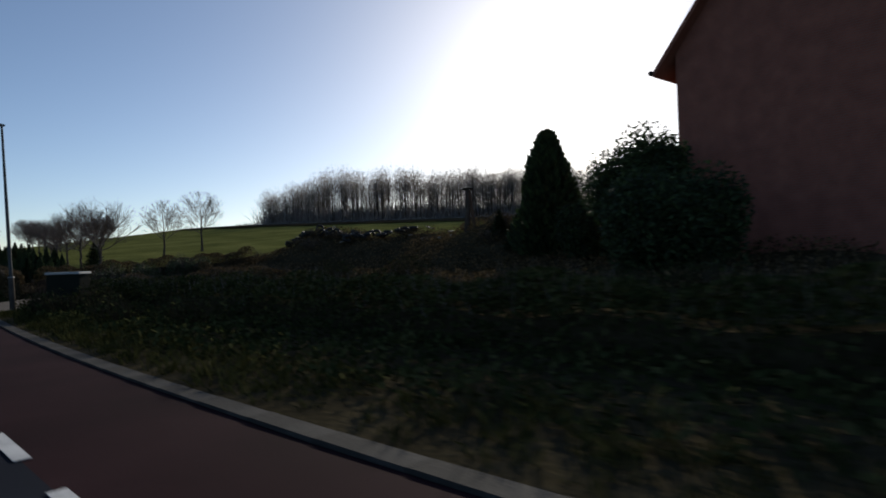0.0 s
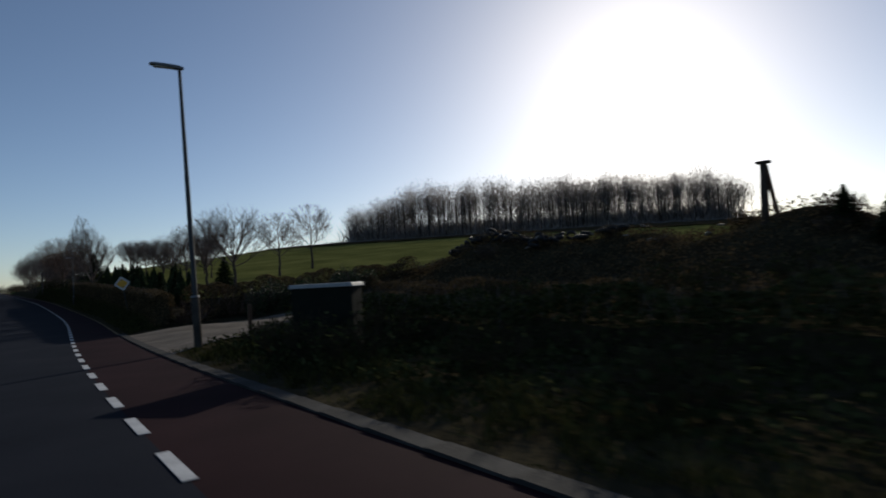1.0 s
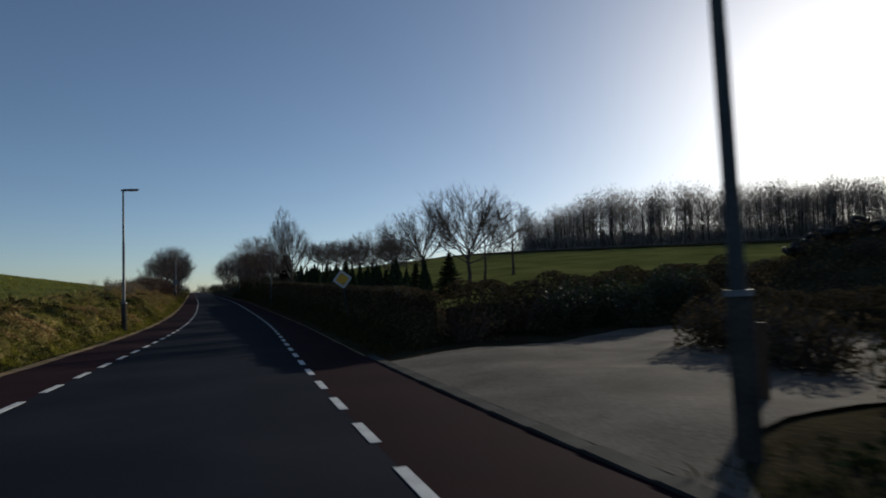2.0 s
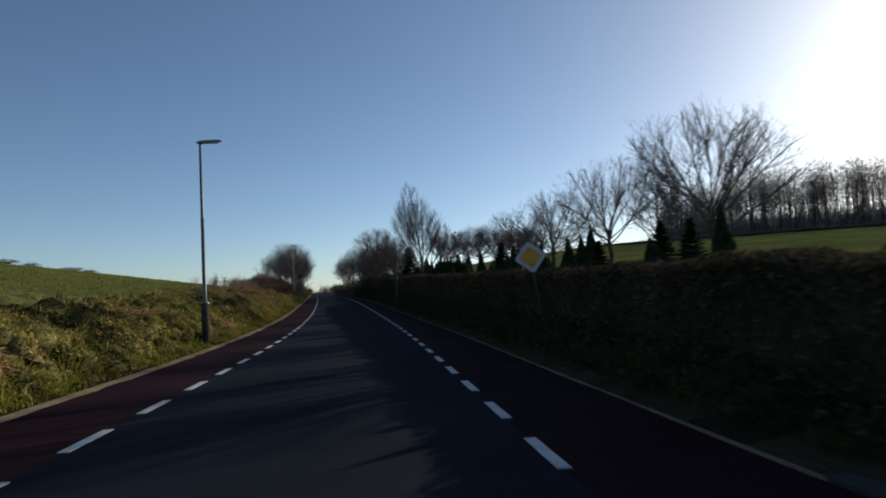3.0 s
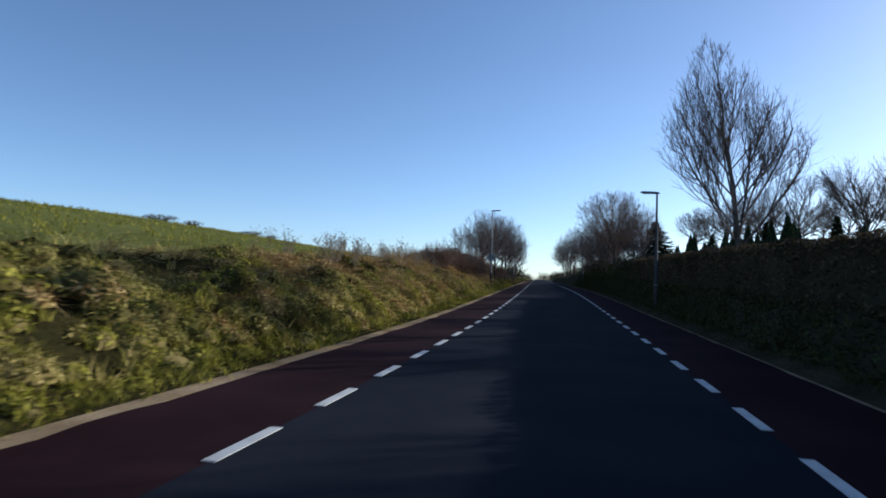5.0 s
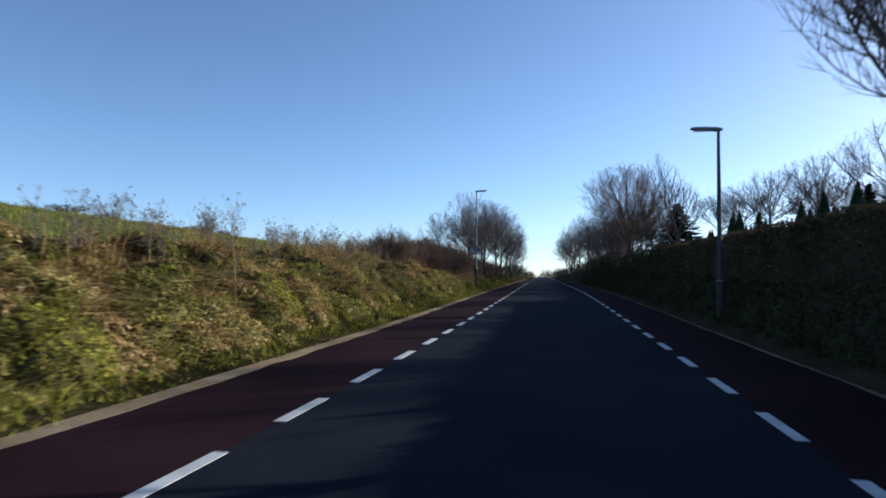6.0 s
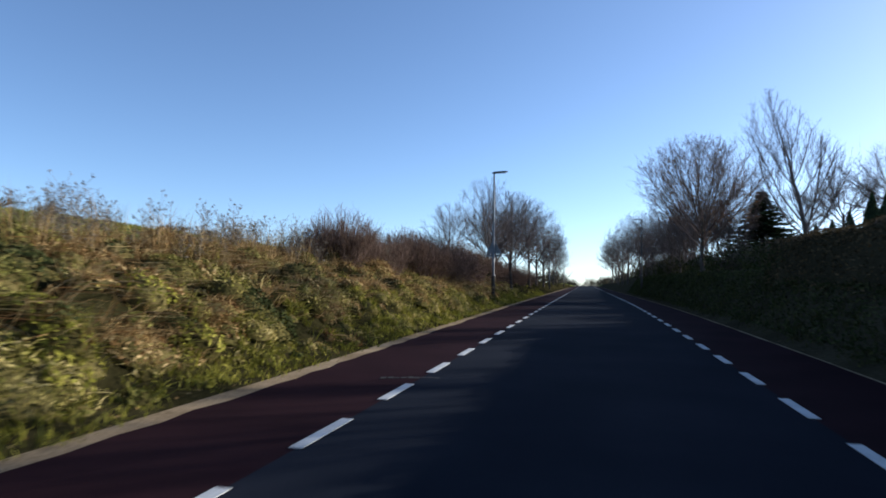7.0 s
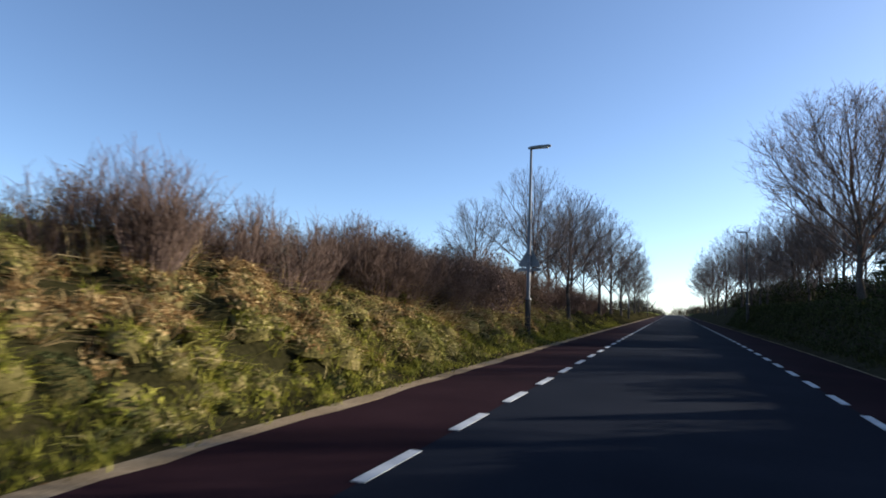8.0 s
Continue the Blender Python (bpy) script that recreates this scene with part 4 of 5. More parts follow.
tufts("draped_grass", "long tawny dry grass hanging down the sunlit bank", M_STRAW, 46, 96, -9.0, -4.9, 1700, 10, (0.35, 0.8), (0.008, 0.018), 46, mask=lambda u, y, k: min(1, (y - 44) / 9) * (0.3 + 0.95 * k) * (1 if u < -5.2 else 0.5), drape=1.0, gaps=0.88)
tufts("draped_hay", "yellow dry grass hanging down the sunlit bank", M_BLADE, 40, 96, -9.0, -4.9, 700, 10, (0.3, 0.7), (0.008, 0.018), 47, mask=lambda u, y, k: 1.05 - k, drape=1.0, gaps=0.88)
tufts("edge_grass", "short rough grass at the very edge of the verge", M_GREENBLADE, 10, 118, -4.75, -3.9, 3400, 8, (0.07, 0.2), (0.010, 0.02), 50, mask=lambda u, y, k: 0.35 + k)
tufts("field_tufts", "short grass of the rising field", M_GREENBLADE, 20, 130, -36, -8.5, 6500, 6, (0.10, 0.30), (0.015, 0.03), 43)
tufts("brown_weeds", "tall brown withered weeds along the bank", M_STRAW, 56, 104, -9.2, -6.8, 2600, 7, (0.45, 1.05), (0.007, 0.014), 44, 2.2, lambda u, y, k: min(1, (y - 54) / 20) * (0.2 + k))
tufts("verge_grass", "rough grass on the verge, its shade painted in darker", M_VERGESHADE, -24, 120, 4.0, 5.2, 4200, 8, (0.10, 0.35), (0.012, 0.025), 45, mask=lambda u, y, k: 0 if 9.0 < y < 19.5 else 1)


bank_cover("leaf_litter", "dry leaves and grit scattered along the asphalt edge", M_STRAW, 10, 110, -4.3, -3.55, 3000, (0.010, 0.028), 0.03, 48)
bank_cover("leaf_litter", "dry leaves and grit scattered along the shaded road edge", M_LEAF, 20, 110, 3.45, 4.2, 3600, (0.010, 0.028), 0.03, 49)


def shrub(x, y, r, h, seed, mat=M_TWIG, leafy=None, label="bare twiggy shrub", group="", fine=1.0, leaves=1.0):
    rng = random.Random(seed)
    t = thing("shrub", pose(x, y, gz(x, y)), label, "shrub", group)
    st, s = Soup(), Soup()
    for i in range(int(26 * r * 3 / fine)):
        w = rng.uniform(0, 6.283)
        q = rng.random() ** 0.5 * r
        p = Vector((math.cos(w) * q * 0.35, math.sin(w) * q * 0.35, -0.05))
        e = Vector((math.cos(w) * q, math.sin(w) * q, h * rng.uniform(0.6, 1.05) * (1 - 0.35 * (q / r) ** 2)))
        m1 = p.lerp(e, 0.5) + Vector((rng.gauss(0, 0.08), rng.gauss(0, 0.08), 0.1))
        st.tube(p, m1, 0.012 * fine, 0.008 * fine, 3)
        st.tube(m1, e, 0.008 * fine, 0.003, 3)
        for k in range(int(7 / fine)):
            f = rng.uniform(0.25, 1)
            o = (p.lerp(m1, f * 2) if f < 0.5 else m1.lerp(e, f * 2 - 1))
            s.tube(o, o + Vector((rng.gauss(0, 0.16), rng.gauss(0, 0.16), rng.uniform(0.08, 0.38))) * h * 0.45, 0.005 * fine, 0.002, 3)
    tagged(part("stem", st, M_BARK if mat is M_TWIG else mat, t), kind="stuff")
    tagged(part("branchwork", s, mat, t), kind="stuff")
    if leafy:
        s = Soup()
        for i in range(int(900 * r * h * 0.5 * leaves)):
            w, q = rng.uniform(0, 6.283), rng.random() ** 0.4 * r
            zz = rng.random() * h * (1 - 0.45 * (q / r) ** 2)
            s.leaf((math.cos(w) * q, math.sin(w) * q, zz), rng.uniform(0.03, 0.075), rng)
        part("foliage", s, leafy, t)
    return t


rs = random.Random(9)


CLUMPS = {}


def clump(x, y, r, h, seed, mat, label, shaggy):
    """A hummock of brambles, bracken or grass on the bank: a dark core under a shell of leaves."""
    key = (mat.name, seed % 5, shaggy)
    slope = Vector((gz(x - 0.4, y) - gz(x + 0.4, y), gz(x, y - 0.4) - gz(x, y + 0.4), 1.0)).normalized()
    m = Matrix.Translation((x, y, gz(x, y) - 0.08)) @ slope.to_track_quat("Z", "Y").to_matrix().to_4x4() @ Matrix.Rotation(seed * 1.17, 4, "Z")
    if key in CLUMPS:
        t = copy_thing(CLUMPS[key], m)
    else:
        rng = random.Random(seed % 5 + 31 * len(mat.name))
        t = thing("bramble_clump", m, label, "plant", "clumps on the sunlit bank")
        lobes = [(rng.uniform(-0.5, 0.5), rng.uniform(-0.5, 0.5), rng.uniform(0.42, 0.62), rng.uniform(0.6, 1.0)) for k in range(4)] + [(0, 0, 0.75, 0.85)]

        def top(px, py):
            return max([0.0] + [lh * math.sqrt(max(0.0, 1 - ((px - lx) ** 2 + (py - ly) ** 2) / lr ** 2)) for lx, ly, lr, lh in lobes])
        core = Soup()
        n = 9
        for a in range(n):
            for b in range(n):
                px, py = 2.1 * (a / (n - 1) - 0.5), 2.1 * (b / (n - 1) - 0.5)
                core.v.append((px, py, top(px, py) * 0.80 - (0.10 if top(px, py) > 0.05 else 0.9)))
        core.f = [(a * n + b, (a + 1) * n + b, (a + 1) * n + b + 1, a * n + b + 1) for a in range(n - 1) for b in range(n - 1)]
        part("core", core, M_TUSSOCK, t, "matted brown inside", True)
        s = Soup()
        while len(s.f) < (520 if shaggy else 760):
            px, py = rng.uniform(-1, 1), rng.uniform(-1, 1)
            pz = top(px, py)
            if pz < 0.06:
                continue
            pz *= rng.uniform(0.80, 1.08)
            if math.sin(px * 7 + seed) * math.sin(py * 6 + pz * 5) < -0.8:
                continue
            s.leaf((px, py, pz), rng.uniform(0.028, 0.075), rng)
        part("foliage", s, mat, t)
        s = Soup()
        for i in range(420 if shaggy else 150):
            px, py = rng.uniform(-0.95, 0.95), rng.uniform(-0.95, 0.95)
            pz = top(px, py)
            if pz < 0.1:
                continue
            w = math.atan2(py, px) + rng.gauss(0, 0.6)
            s.blade((px, py, pz * 0.92), (math.cos(w) * rng.uniform(0.2, 1), math.sin(w) * rng.uniform(0.2, 1), rng.uniform(0.1, 0.8)), rng.uniform(0.10, 0.34), rng.uniform(0.012, 0.03), rng.uniform(0.3, 1.0), rng)
        tagged(part("blade_tangle", s, M_STRAW if shaggy else mat, t), kind="stuff")
        CLUMPS[key] = t
    t.scale = (r, r, h)
    return tagged(t, label)


LOW = ((M_GREENBLADE, "low leafy clump of green brambles on the bank", False), (M_BLADE, "leafy clump of yellowed brambles on the bank", False), (M_IVY, "dark clump of ivy on the bank", False), (M_BLADE, "shaggy clump of yellowed grass on the bank", True), (M_MOSS, "rounded olive hummock of moss and grass", False), (M_STRAW, "withered brown clump of bracken on the bank", True))
DRY = ((M_STRAW, "withered brown clump of bracken on the bank", True), (M_STRAW, "leafy brown clump of withered brambles", False), (M_BLADE, "shaggy clump of yellowed grass on the bank", True), (M_IVY, "dark clump of ivy on the bank", False), (M_MOSS, "rounded olive hummock of moss and grass", False))
for i in range(110):
    y = 19 + 65 * rs.random()
    u = -rs.uniform(4.8, 7.2 if y < 56 else 8.6)
    mat, lab, shaggy = rs.choice(DRY if y > 52 and u < -5.2 else LOW)
    k = rs.uniform(0.4, 0.85)
    clump(u + float(rx(y)), y, k, k * rs.uniform(0.4, 0.7), 500 + i, mat, lab, shaggy)
for i in range(60):
    y = 20 + 60 * rs.random()
    u = -rs.uniform(4.42, 5.2)
    mat, lab, shaggy = rs.choice(LOW[:5])
    k = rs.uniform(0.22, 0.42)
    clump(u + float(rx(y)), y, k, k * rs.uniform(0.6, 0.9), 1500 + i, mat, lab, shaggy)
HUMMOCK_CORES = Soup()


def hummocks(name, mat, label, count, seed, choose, reach, leaf_size, blades):
    """Low uneven growth that covers the bank: many small domes of leaves and short blades over matted cores."""
    rng = random.Random(seed)
    s = Soup()
    made = 0
    while made < count:
        y = 17 + 82 * rng.random() ** 1.1
        u = -rng.uniform(4.3, 8.9)
        x = u + float(rx(y))
        if y < 50 and u < -7.3 + 1.0 * math.sin(y * 0.8):
            continue
        if rng.random() > choose(u, y, 0.5 + 0.5 * float(wave(x * 1.3 + seed, y + seed * 2, 1.4))):
            continue
        made += 1
        r = rng.uniform(*reach) * (0.6 if u > -4.75 else 1.0)
        h = r * rng.uniform(0.4, 0.85)
        c = Vector((x, y, gz(x, y) - 0.03))
        slope = Vector((gz(x - 0.4, y) - gz(x + 0.4, y), gz(x, y - 0.4) - gz(x, y + 0.4), 1.6)).normalized()
        q = slope.to_track_quat("Z", "Y")
        # matted core
        first, n = len(HUMMOCK_CORES.v), 8
        for ring, up in ((1.0, -0.25), (0.92, 0.32), (0.62, 0.70)):
            for k in range(n):
                w = 2 * math.pi * k / n
                d = ring * r * 0.9 * rng.uniform(0.7, 1.2)
                HUMMOCK_CORES.v.append(tuple(c + q @ Vector((math.cos(w) * d, math.sin(w) * d, h * up * rng.uniform(0.85, 1.1)))))
        HUMMOCK_CORES.v.append(tuple(c + q @ Vector((0, 0, h * 0.86))))
        for ring in range(2):
            for k in range(n):
                a, b = first + ring * n + k, first + ring * n + (k + 1) % n
                HUMMOCK_CORES.f.append((a, b, b + n, a + n))
        HUMMOCK_CORES.f += [(first + 2 * n + k, first + 2 * n + (k + 1) % n, first + 3 * n) for k in range(n)]
        for k in range(int(250 * r + 24)):
            w, f = rng.uniform(0, 6.283), rng.random() ** 0.55
            p = Vector((math.cos(w) * f * r, math.sin(w) * f * r, h * math.sqrt(max(0.0, 1 - f * f)) * rng.uniform(0.82, 1.04)))
            out = q @ Vector((p.x / r ** 2, p.y / r ** 2, p.z / h ** 2 + 0.3)).normalized()
            s.leaf(c + q @ p, rng.uniform(*leaf_size) * 1.25, rng, out, 0.42)
            if rng.random() < blades * 0.8:
                s.blade(c + q @ p * 0.9, out + Vector((rng.gauss(0, 0.5), rng.gauss(0, 0.5), rng.gauss(0.1, 0.4))), rng.uniform(0.08, 0.26), rng.uniform(0.008, 0.018), rng.uniform(0.3, 1.0), rng)
    tagged(part(name, s, mat), label, "plants", kind="stuff")


def early(y):
    return float(smooth(62, 46, y))


hummocks("bank_brambles", M_GREENBLADE, "low green brambles on the sunlit bank", 360, 601, lambda u, y, k: (0.25 + 0.6 * k) * (0.25 + 0.75 * max(early(y), float(smooth(-5.6, -4.9, u)))), (0.18, 0.42), (0.018, 0.046), 0.15)
hummocks("bank_moss", M_MOSS, "olive mossy growth on the sunlit bank", 430, 602, lambda u, y, k: (0.15 + 0.85 * k) * (0.35 + 0.65 * early(y)), (0.18, 0.45), (0.016, 0.042), 0.25)
hummocks("bank_yellow_grass", M_BLADE, "yellowed matted grass on the sunlit bank", 520, 603, lambda u, y, k: 0.2 + 0.8 * k, (0.16, 0.40), (0.014, 0.036), 0.7)
hummocks("bank_bracken", M_STRAW, "withered brown bracken on the sunlit bank", 680, 604, lambda u, y, k: (0.1 + 0.9 * k) * (0.35 if y < 50 else 1.0) * (1.0 if u < -4.9 else 0.15), (0.16, 0.42), (0.016, 0.042), 0.7)
hummocks("bank_ivy", M_IVY, "dark ivy trailing over the sunlit bank", 300, 605, lambda u, y, k: k ** 2, (0.18, 0.40), (0.018, 0.042), 0.1)
hummocks("bank_foot_grass", M_GREENBLADE, "fresh green growth along the foot of the bank", 300, 606, lambda u, y, k: (0.3 + 0.7 * k) * float(smooth(-5.7, -5.0, u)) * (1.0 if y > 48 else 0.3), (0.12, 0.3), (0.012, 0.03), 0.8)
tagged(part("bank_hummocks", HUMMOCK_CORES, M_TUSSOCK, smooth_shade=True), "matted brown and olive hummocks of the sunlit bank", "plants", kind="stuff")
for i in range(34):
    y = 75 + i * 1.4 + rs.uniform(-0.6, 0.6)
    x = -7.0 + rs.uniform(-1.6, 1.3) + float(rx(y)) * 0.5
    shrub(x, y, rs.uniform(0.8, 1.4), rs.uniform(0.8, 1.7) if y < 84 else rs.uniform(1.2, 2.2), 100 + i, M_RUSTTWIG, M_RUSTTWIG if y > 82 and i % 2 else None, "brown withered roadside shrub on the bank", "shrubs on the sunlit bank", fine=0.6)
for i in range(16):
    y = 74.0 + i * 0.45 + rs.uniform(-0.3, 0.3)
    shrub(-rs.uniform(6.4, 7.6) + float(rx(y)), y, rs.uniform(0.5, 0.8), rs.uniform(1.2, 1.65), 130 + i, M_RUSTTWIG, None, "reddish brown thicket of upright twigs on the bank", "thicket on the sunlit bank", fine=0.8)
for i in range(26):
    y = 80.5 + i * 0.62 + rs.uniform(-0.4, 0.4)
    u = -rs.uniform(5.7, 7.6)
    dark = y > 90
    shrub(u + float(rx(y)), y, rs.uniform(0.6, 1.0), rs.uniform(1.1, 1.7), 150 + i, M_RUSTTWIG, M_IVY if dark else (M_RUSTTWIG if i % 3 else None), "olive-leaved bramble thicket on the bank" if dark else "reddish brown thicket of upright twigs on the bank", "thicket on the sunlit bank", fine=0.55)
for i in range(30):
    y = 78 + i * 3.2 + rs.uniform(-0.8, 0.8)
    x = 6.6 + rs.uniform(-1.1, 1.8)
    shrub(x, y, rs.uniform(1.0, 1.6), rs.uniform(0.8, 1.4) if y < 112 else rs.uniform(1.2, 2.2), 200 + i, M_TWIG, M_IVY, "dark dense undergrowth shrub below the trees", "undergrowth below the trees", leaves=2.2)
shrub(7.0, 20.8, 1.2, 1.0, 301, M_RUSTTWIG, M_LEAF, "brown grassy bush at the corner of the drive")
for i in range(9):
    shrub(10.2 + i * 0.78 + rs.gauss(0, 0.2), 21.0 + i * 0.22 + rs.gauss(0, 0.3), rs.uniform(0.5, 0.8), rs.uniform(1.3, 1.65), 320 + i, M_TWIG, M_EVERGREEN, "rounded dark evergreen bush behind the drive", "bushes behind the drive", leaves=3.0)
for x, y, h in ((8.7, 12.3, 1.0), (9.2, 13.2, 1.1), (9.6, 14.4, 1.15), (10.0, 15.6, 1.15)):
    shrub(x + 0.6, y, 0.8, h, 340 + int(y), M_TWIG, M_LEAF, "dark overgrown bush at the edge of the drive", "bushes beside the drive", leaves=2.5)
shrub(9.2, 21.8, 1.4, 1.2, 302, M_RUSTTWIG, M_LEAF, "brown grassy bush at the corner of the drive")


for i in range(26):
    f = rs.random()
    x, y = (23.5 + 6 * f, 28 - 13 * f) if i < 14 else (28 - 3.5 * f, 16 - 24 * f)
    shrub(x + rs.gauss(0, 0.9), y + rs.gauss(0, 0.9), rs.uniform(0.6, 1.2), rs.uniform(0.5, 1.0), 400 + i, M_TWIG, M_LEAF, "dark bramble bush on the overgrown mound", "bushes on the mound")
for i in range(16):
    shrub(9.5 + 8 * rs.random(), 8.5 - 24 * rs.random(), rs.uniform(0.6, 1.2), rs.uniform(0.6, 1.3), 430 + i, M_EARTH_SHADE, M_IVY, "dark garden bush behind the hedge", "garden bushes")


for x, y, r in ((-33.2, 86.1, 1.6), (-31.4, 88.3, 0.9), (-32.6, 101.0, 1.5), (-31.5, 104, 0.9)):
    shrub(x, y, r, 0.55, int(440 + r * 10), M_TWIG, M_IVY, "low dark bush on the brow of the field", "bushes on the brow")


for x, y, h in ((5.0, 2.35, 0.9), (4.9, 3.3, 0.75), (6.1, 2.2, 1.0), (6.3, 4.0, 1.0), (5.3, 4.3, 0.7), (5.2, 1.4, 0.7), (5.6, 6.4, 0.6), (6.2, 7.6, 0.7), (5.8, -1.0, 0.7), (5.4, -4.0, 0.6), (6.0, -7.0, 0.8)):
    shrub(x, y, 0.7, h, int(800 + x * 10 + y), M_EARTH_SHADE, M_IVY, "dark low bush on the verge", "bushes on the verge")


def stalk(x, y, h, seed):
    rng = random.Random(seed)
    t = thing("weed_stalk", pose(x, y, gz(x, y)), "tall dry weed stalk with withered side shoots", "plant", "tall weed stalks on the bank")
    s = Soup()
    p = Vector((0, 0, -0.05))
    for i in range(5):
        q = p + Vector((rng.gauss(0, 0.03), rng.gauss(0, 0.03), h / 5))
        s.tube(p, q, 0.009 - i * 0.0013, 0.0077 - i * 0.0013, 4)
        p = q
    part("stem", s, M_STRAW, t)
    s = Soup()
    for i in range(34):
        z = h * rng.uniform(0.35, 1.0)
        w = rng.uniform(0, 6.283)
        o = Vector((0, 0, z))
        e = o + Vector((math.cos(w), math.sin(w), rng.uniform(0.6, 1.6))) * rng.uniform(0.06, 0.22)
        s.tube(o, e, 0.003, 0.002, 3)
        for k in range(5):
            s.leaf(e + Vector((rng.gauss(0, 0.02), rng.gauss(0, 0.02), rng.gauss(0, 0.02))), rng.uniform(0.012, 0.028), rng)
    tagged(part("seed_head", s, M_SEED, t), kind="stuff")


stalk(-3.63, 57.4, 2.0, 1)
for i in range(150):
    y = 55 + 36 * rs.random()
    stalk(-rs.uniform(6.4, 9.3) + float(rx(y)), y, rs.uniform(0.5, 1.1), 700 + i)


def evergreen_bush(x, y, r, h, seed, label):
    rng = random.Random(seed)
    t = thing("evergreen_bush", pose(x, y, gz(x, y)), label, "shrub")
    s = Soup()
    for k in range(5):
        w = k * 1.256
        s.tube((0, 0, -0.1), (math.cos(w) * r * 0.5, math.sin(w) * r * 0.5, h * 0.7), 0.08, 0.02, 6)
    part("stem", s, M_BARK, t)
    s = Soup()
    lobes = [(rng.uniform(-0.5, 0.5) * r, rng.uniform(-0.5, 0.5) * r, rng.uniform(0.25, 0.72) * h, rng.uniform(0.4, 0.62) * r) for k in range(17)]
    for lx, ly, lz, lr in lobes:
        for i in range(2600):
            v = Vector((rng.gauss(0, 1), rng.gauss(0, 1), rng.gauss(0, 1))).normalized() * lr * rng.uniform(0.35, 1.05)
            s.leaf((lx + v.x, ly + v.y, max(0.05, lz + v.z * 1.2)), rng.uniform(0.05, 0.10), rng)
    part("foliage", s, M_EVERGREEN, t)


evergreen_bush(20.2, -7.9, 1.75, 4.9, 5, "large dark evergreen bush beside the house")
evergreen_bush(17.5, -10.5, 2.0, 3.0, 6, "dark rounded evergreen bush in the garden")
evergreen_bush(22.5, -4.0, 1.4, 2.2, 7, "dark rounded evergreen bush in the garden")


# ---------------------------------------------------------------- wood on the hill and far bushes
def hill_wood():
    rng = random.Random(77)
    a, b = Soup(), Soup()
    for i in range(540):
        f, g = rng.random(), rng.random() ** 1.3
        x = 92 + 88 * f + g * 30 * 0.72 + rng.gauss(0, 1.5)
        y = 184 - 92 * f + g * 30 * 0.70 + rng.gauss(0, 1.5)
        h = rng.uniform(16.5, 19.5) * (0.62 + 0.44 * float(smooth(0, 0.17, f)) - 0.10 * float(smooth(0.3, 0.8, f))) * (0.75 + 0.25 * float(smooth(1.0, 0.9, f))) * (0.98 + 0.05 * math.sin(f * 37) + 0.03 * math.sin(f * 91))
        z = gz(x, y)
        top = Vector((x + rng.gauss(0, 0.6), y + rng.gauss(0, 0.6), z + h * 0.72))
        a.tube((x, y, z - 0.3), top, 0.17, 0.06, 5)
        cw, ch = rng.uniform(2.7, 4.0), h * rng.uniform(0.34, 0.40)
        mid = Vector((x, y, z + h - ch))
        for k in range(7):
            w = rng.uniform(0, 6.283)
            o = Vector((x, y, z)).lerp(top, rng.uniform(0.45, 0.95))
            b.tube(o, o + Vector((math.cos(w), math.sin(w), rng.uniform(0.7, 1.6))) * rng.uniform(1.4, 2.8), 0.08, 0.03, 3)
        # twigs fan outward through a rounded crown, densest near its surface
        for k in range(320):
            v = Vector((rng.gauss(0, 1), rng.gauss(0, 1), rng.gauss(0.25, 1))).normalized()
            v *= rng.random() ** 0.45 * (1 + 0.10 * math.sin(v.x * 7 + i) * math.sin(v.y * 6 + v.z * 5))
            d = Vector((v.x + rng.gauss(0, 0.35), v.y + rng.gauss(0, 0.35), 0.45 + v.z + rng.gauss(0, 0.3)))
            b.blade(mid + Vector((v.x * cw, v.y * cw, v.z * ch)), d, rng.uniform(0.5, 1.15), 0.075, 0.1, rng)
    for i in range(27000):
        f, g = rng.random() * 0.97, rng.random() * 34
        x = 92 + 88 * f + g * 0.72 + rng.gauss(0, 1.5)
        y = 184 - 92 * f + g * 0.70 + rng.gauss(0, 1.5)
        b.blade((x, y, gz(x, y) - 0.1), (rng.gauss(0, 0.35), rng.gauss(0, 0.35), 1), rng.uniform(2.5, 9.5), 0.24, 0.1, rng)
    # scrub along the foot of the wood
    for i in range(5200):
        f = rng.random() * 1.05 - 0.05
        g = -rng.random() * 13 + 4
        x = 92 + 88 * f + g * 0.72 + rng.gauss(0, 1.0)
        y = 184 - 92 * f + g * 0.70 + rng.gauss(0, 1.0)
        b.blade((x, y, gz(x, y) - 0.1), (rng.gauss(0, 0.5), rng.gauss(0, 0.5), 1), rng.uniform(0.7, 2.2), 0.22, 0.2, rng)
    w = part("hill_wood", b, M_HAZEWOOD)
    tagged(w, "bare wood crowning the hill, paled by painted haze", "wood", kind="stuff")
    part("trunk_stand", a, M_BARK, w)


hill_wood()


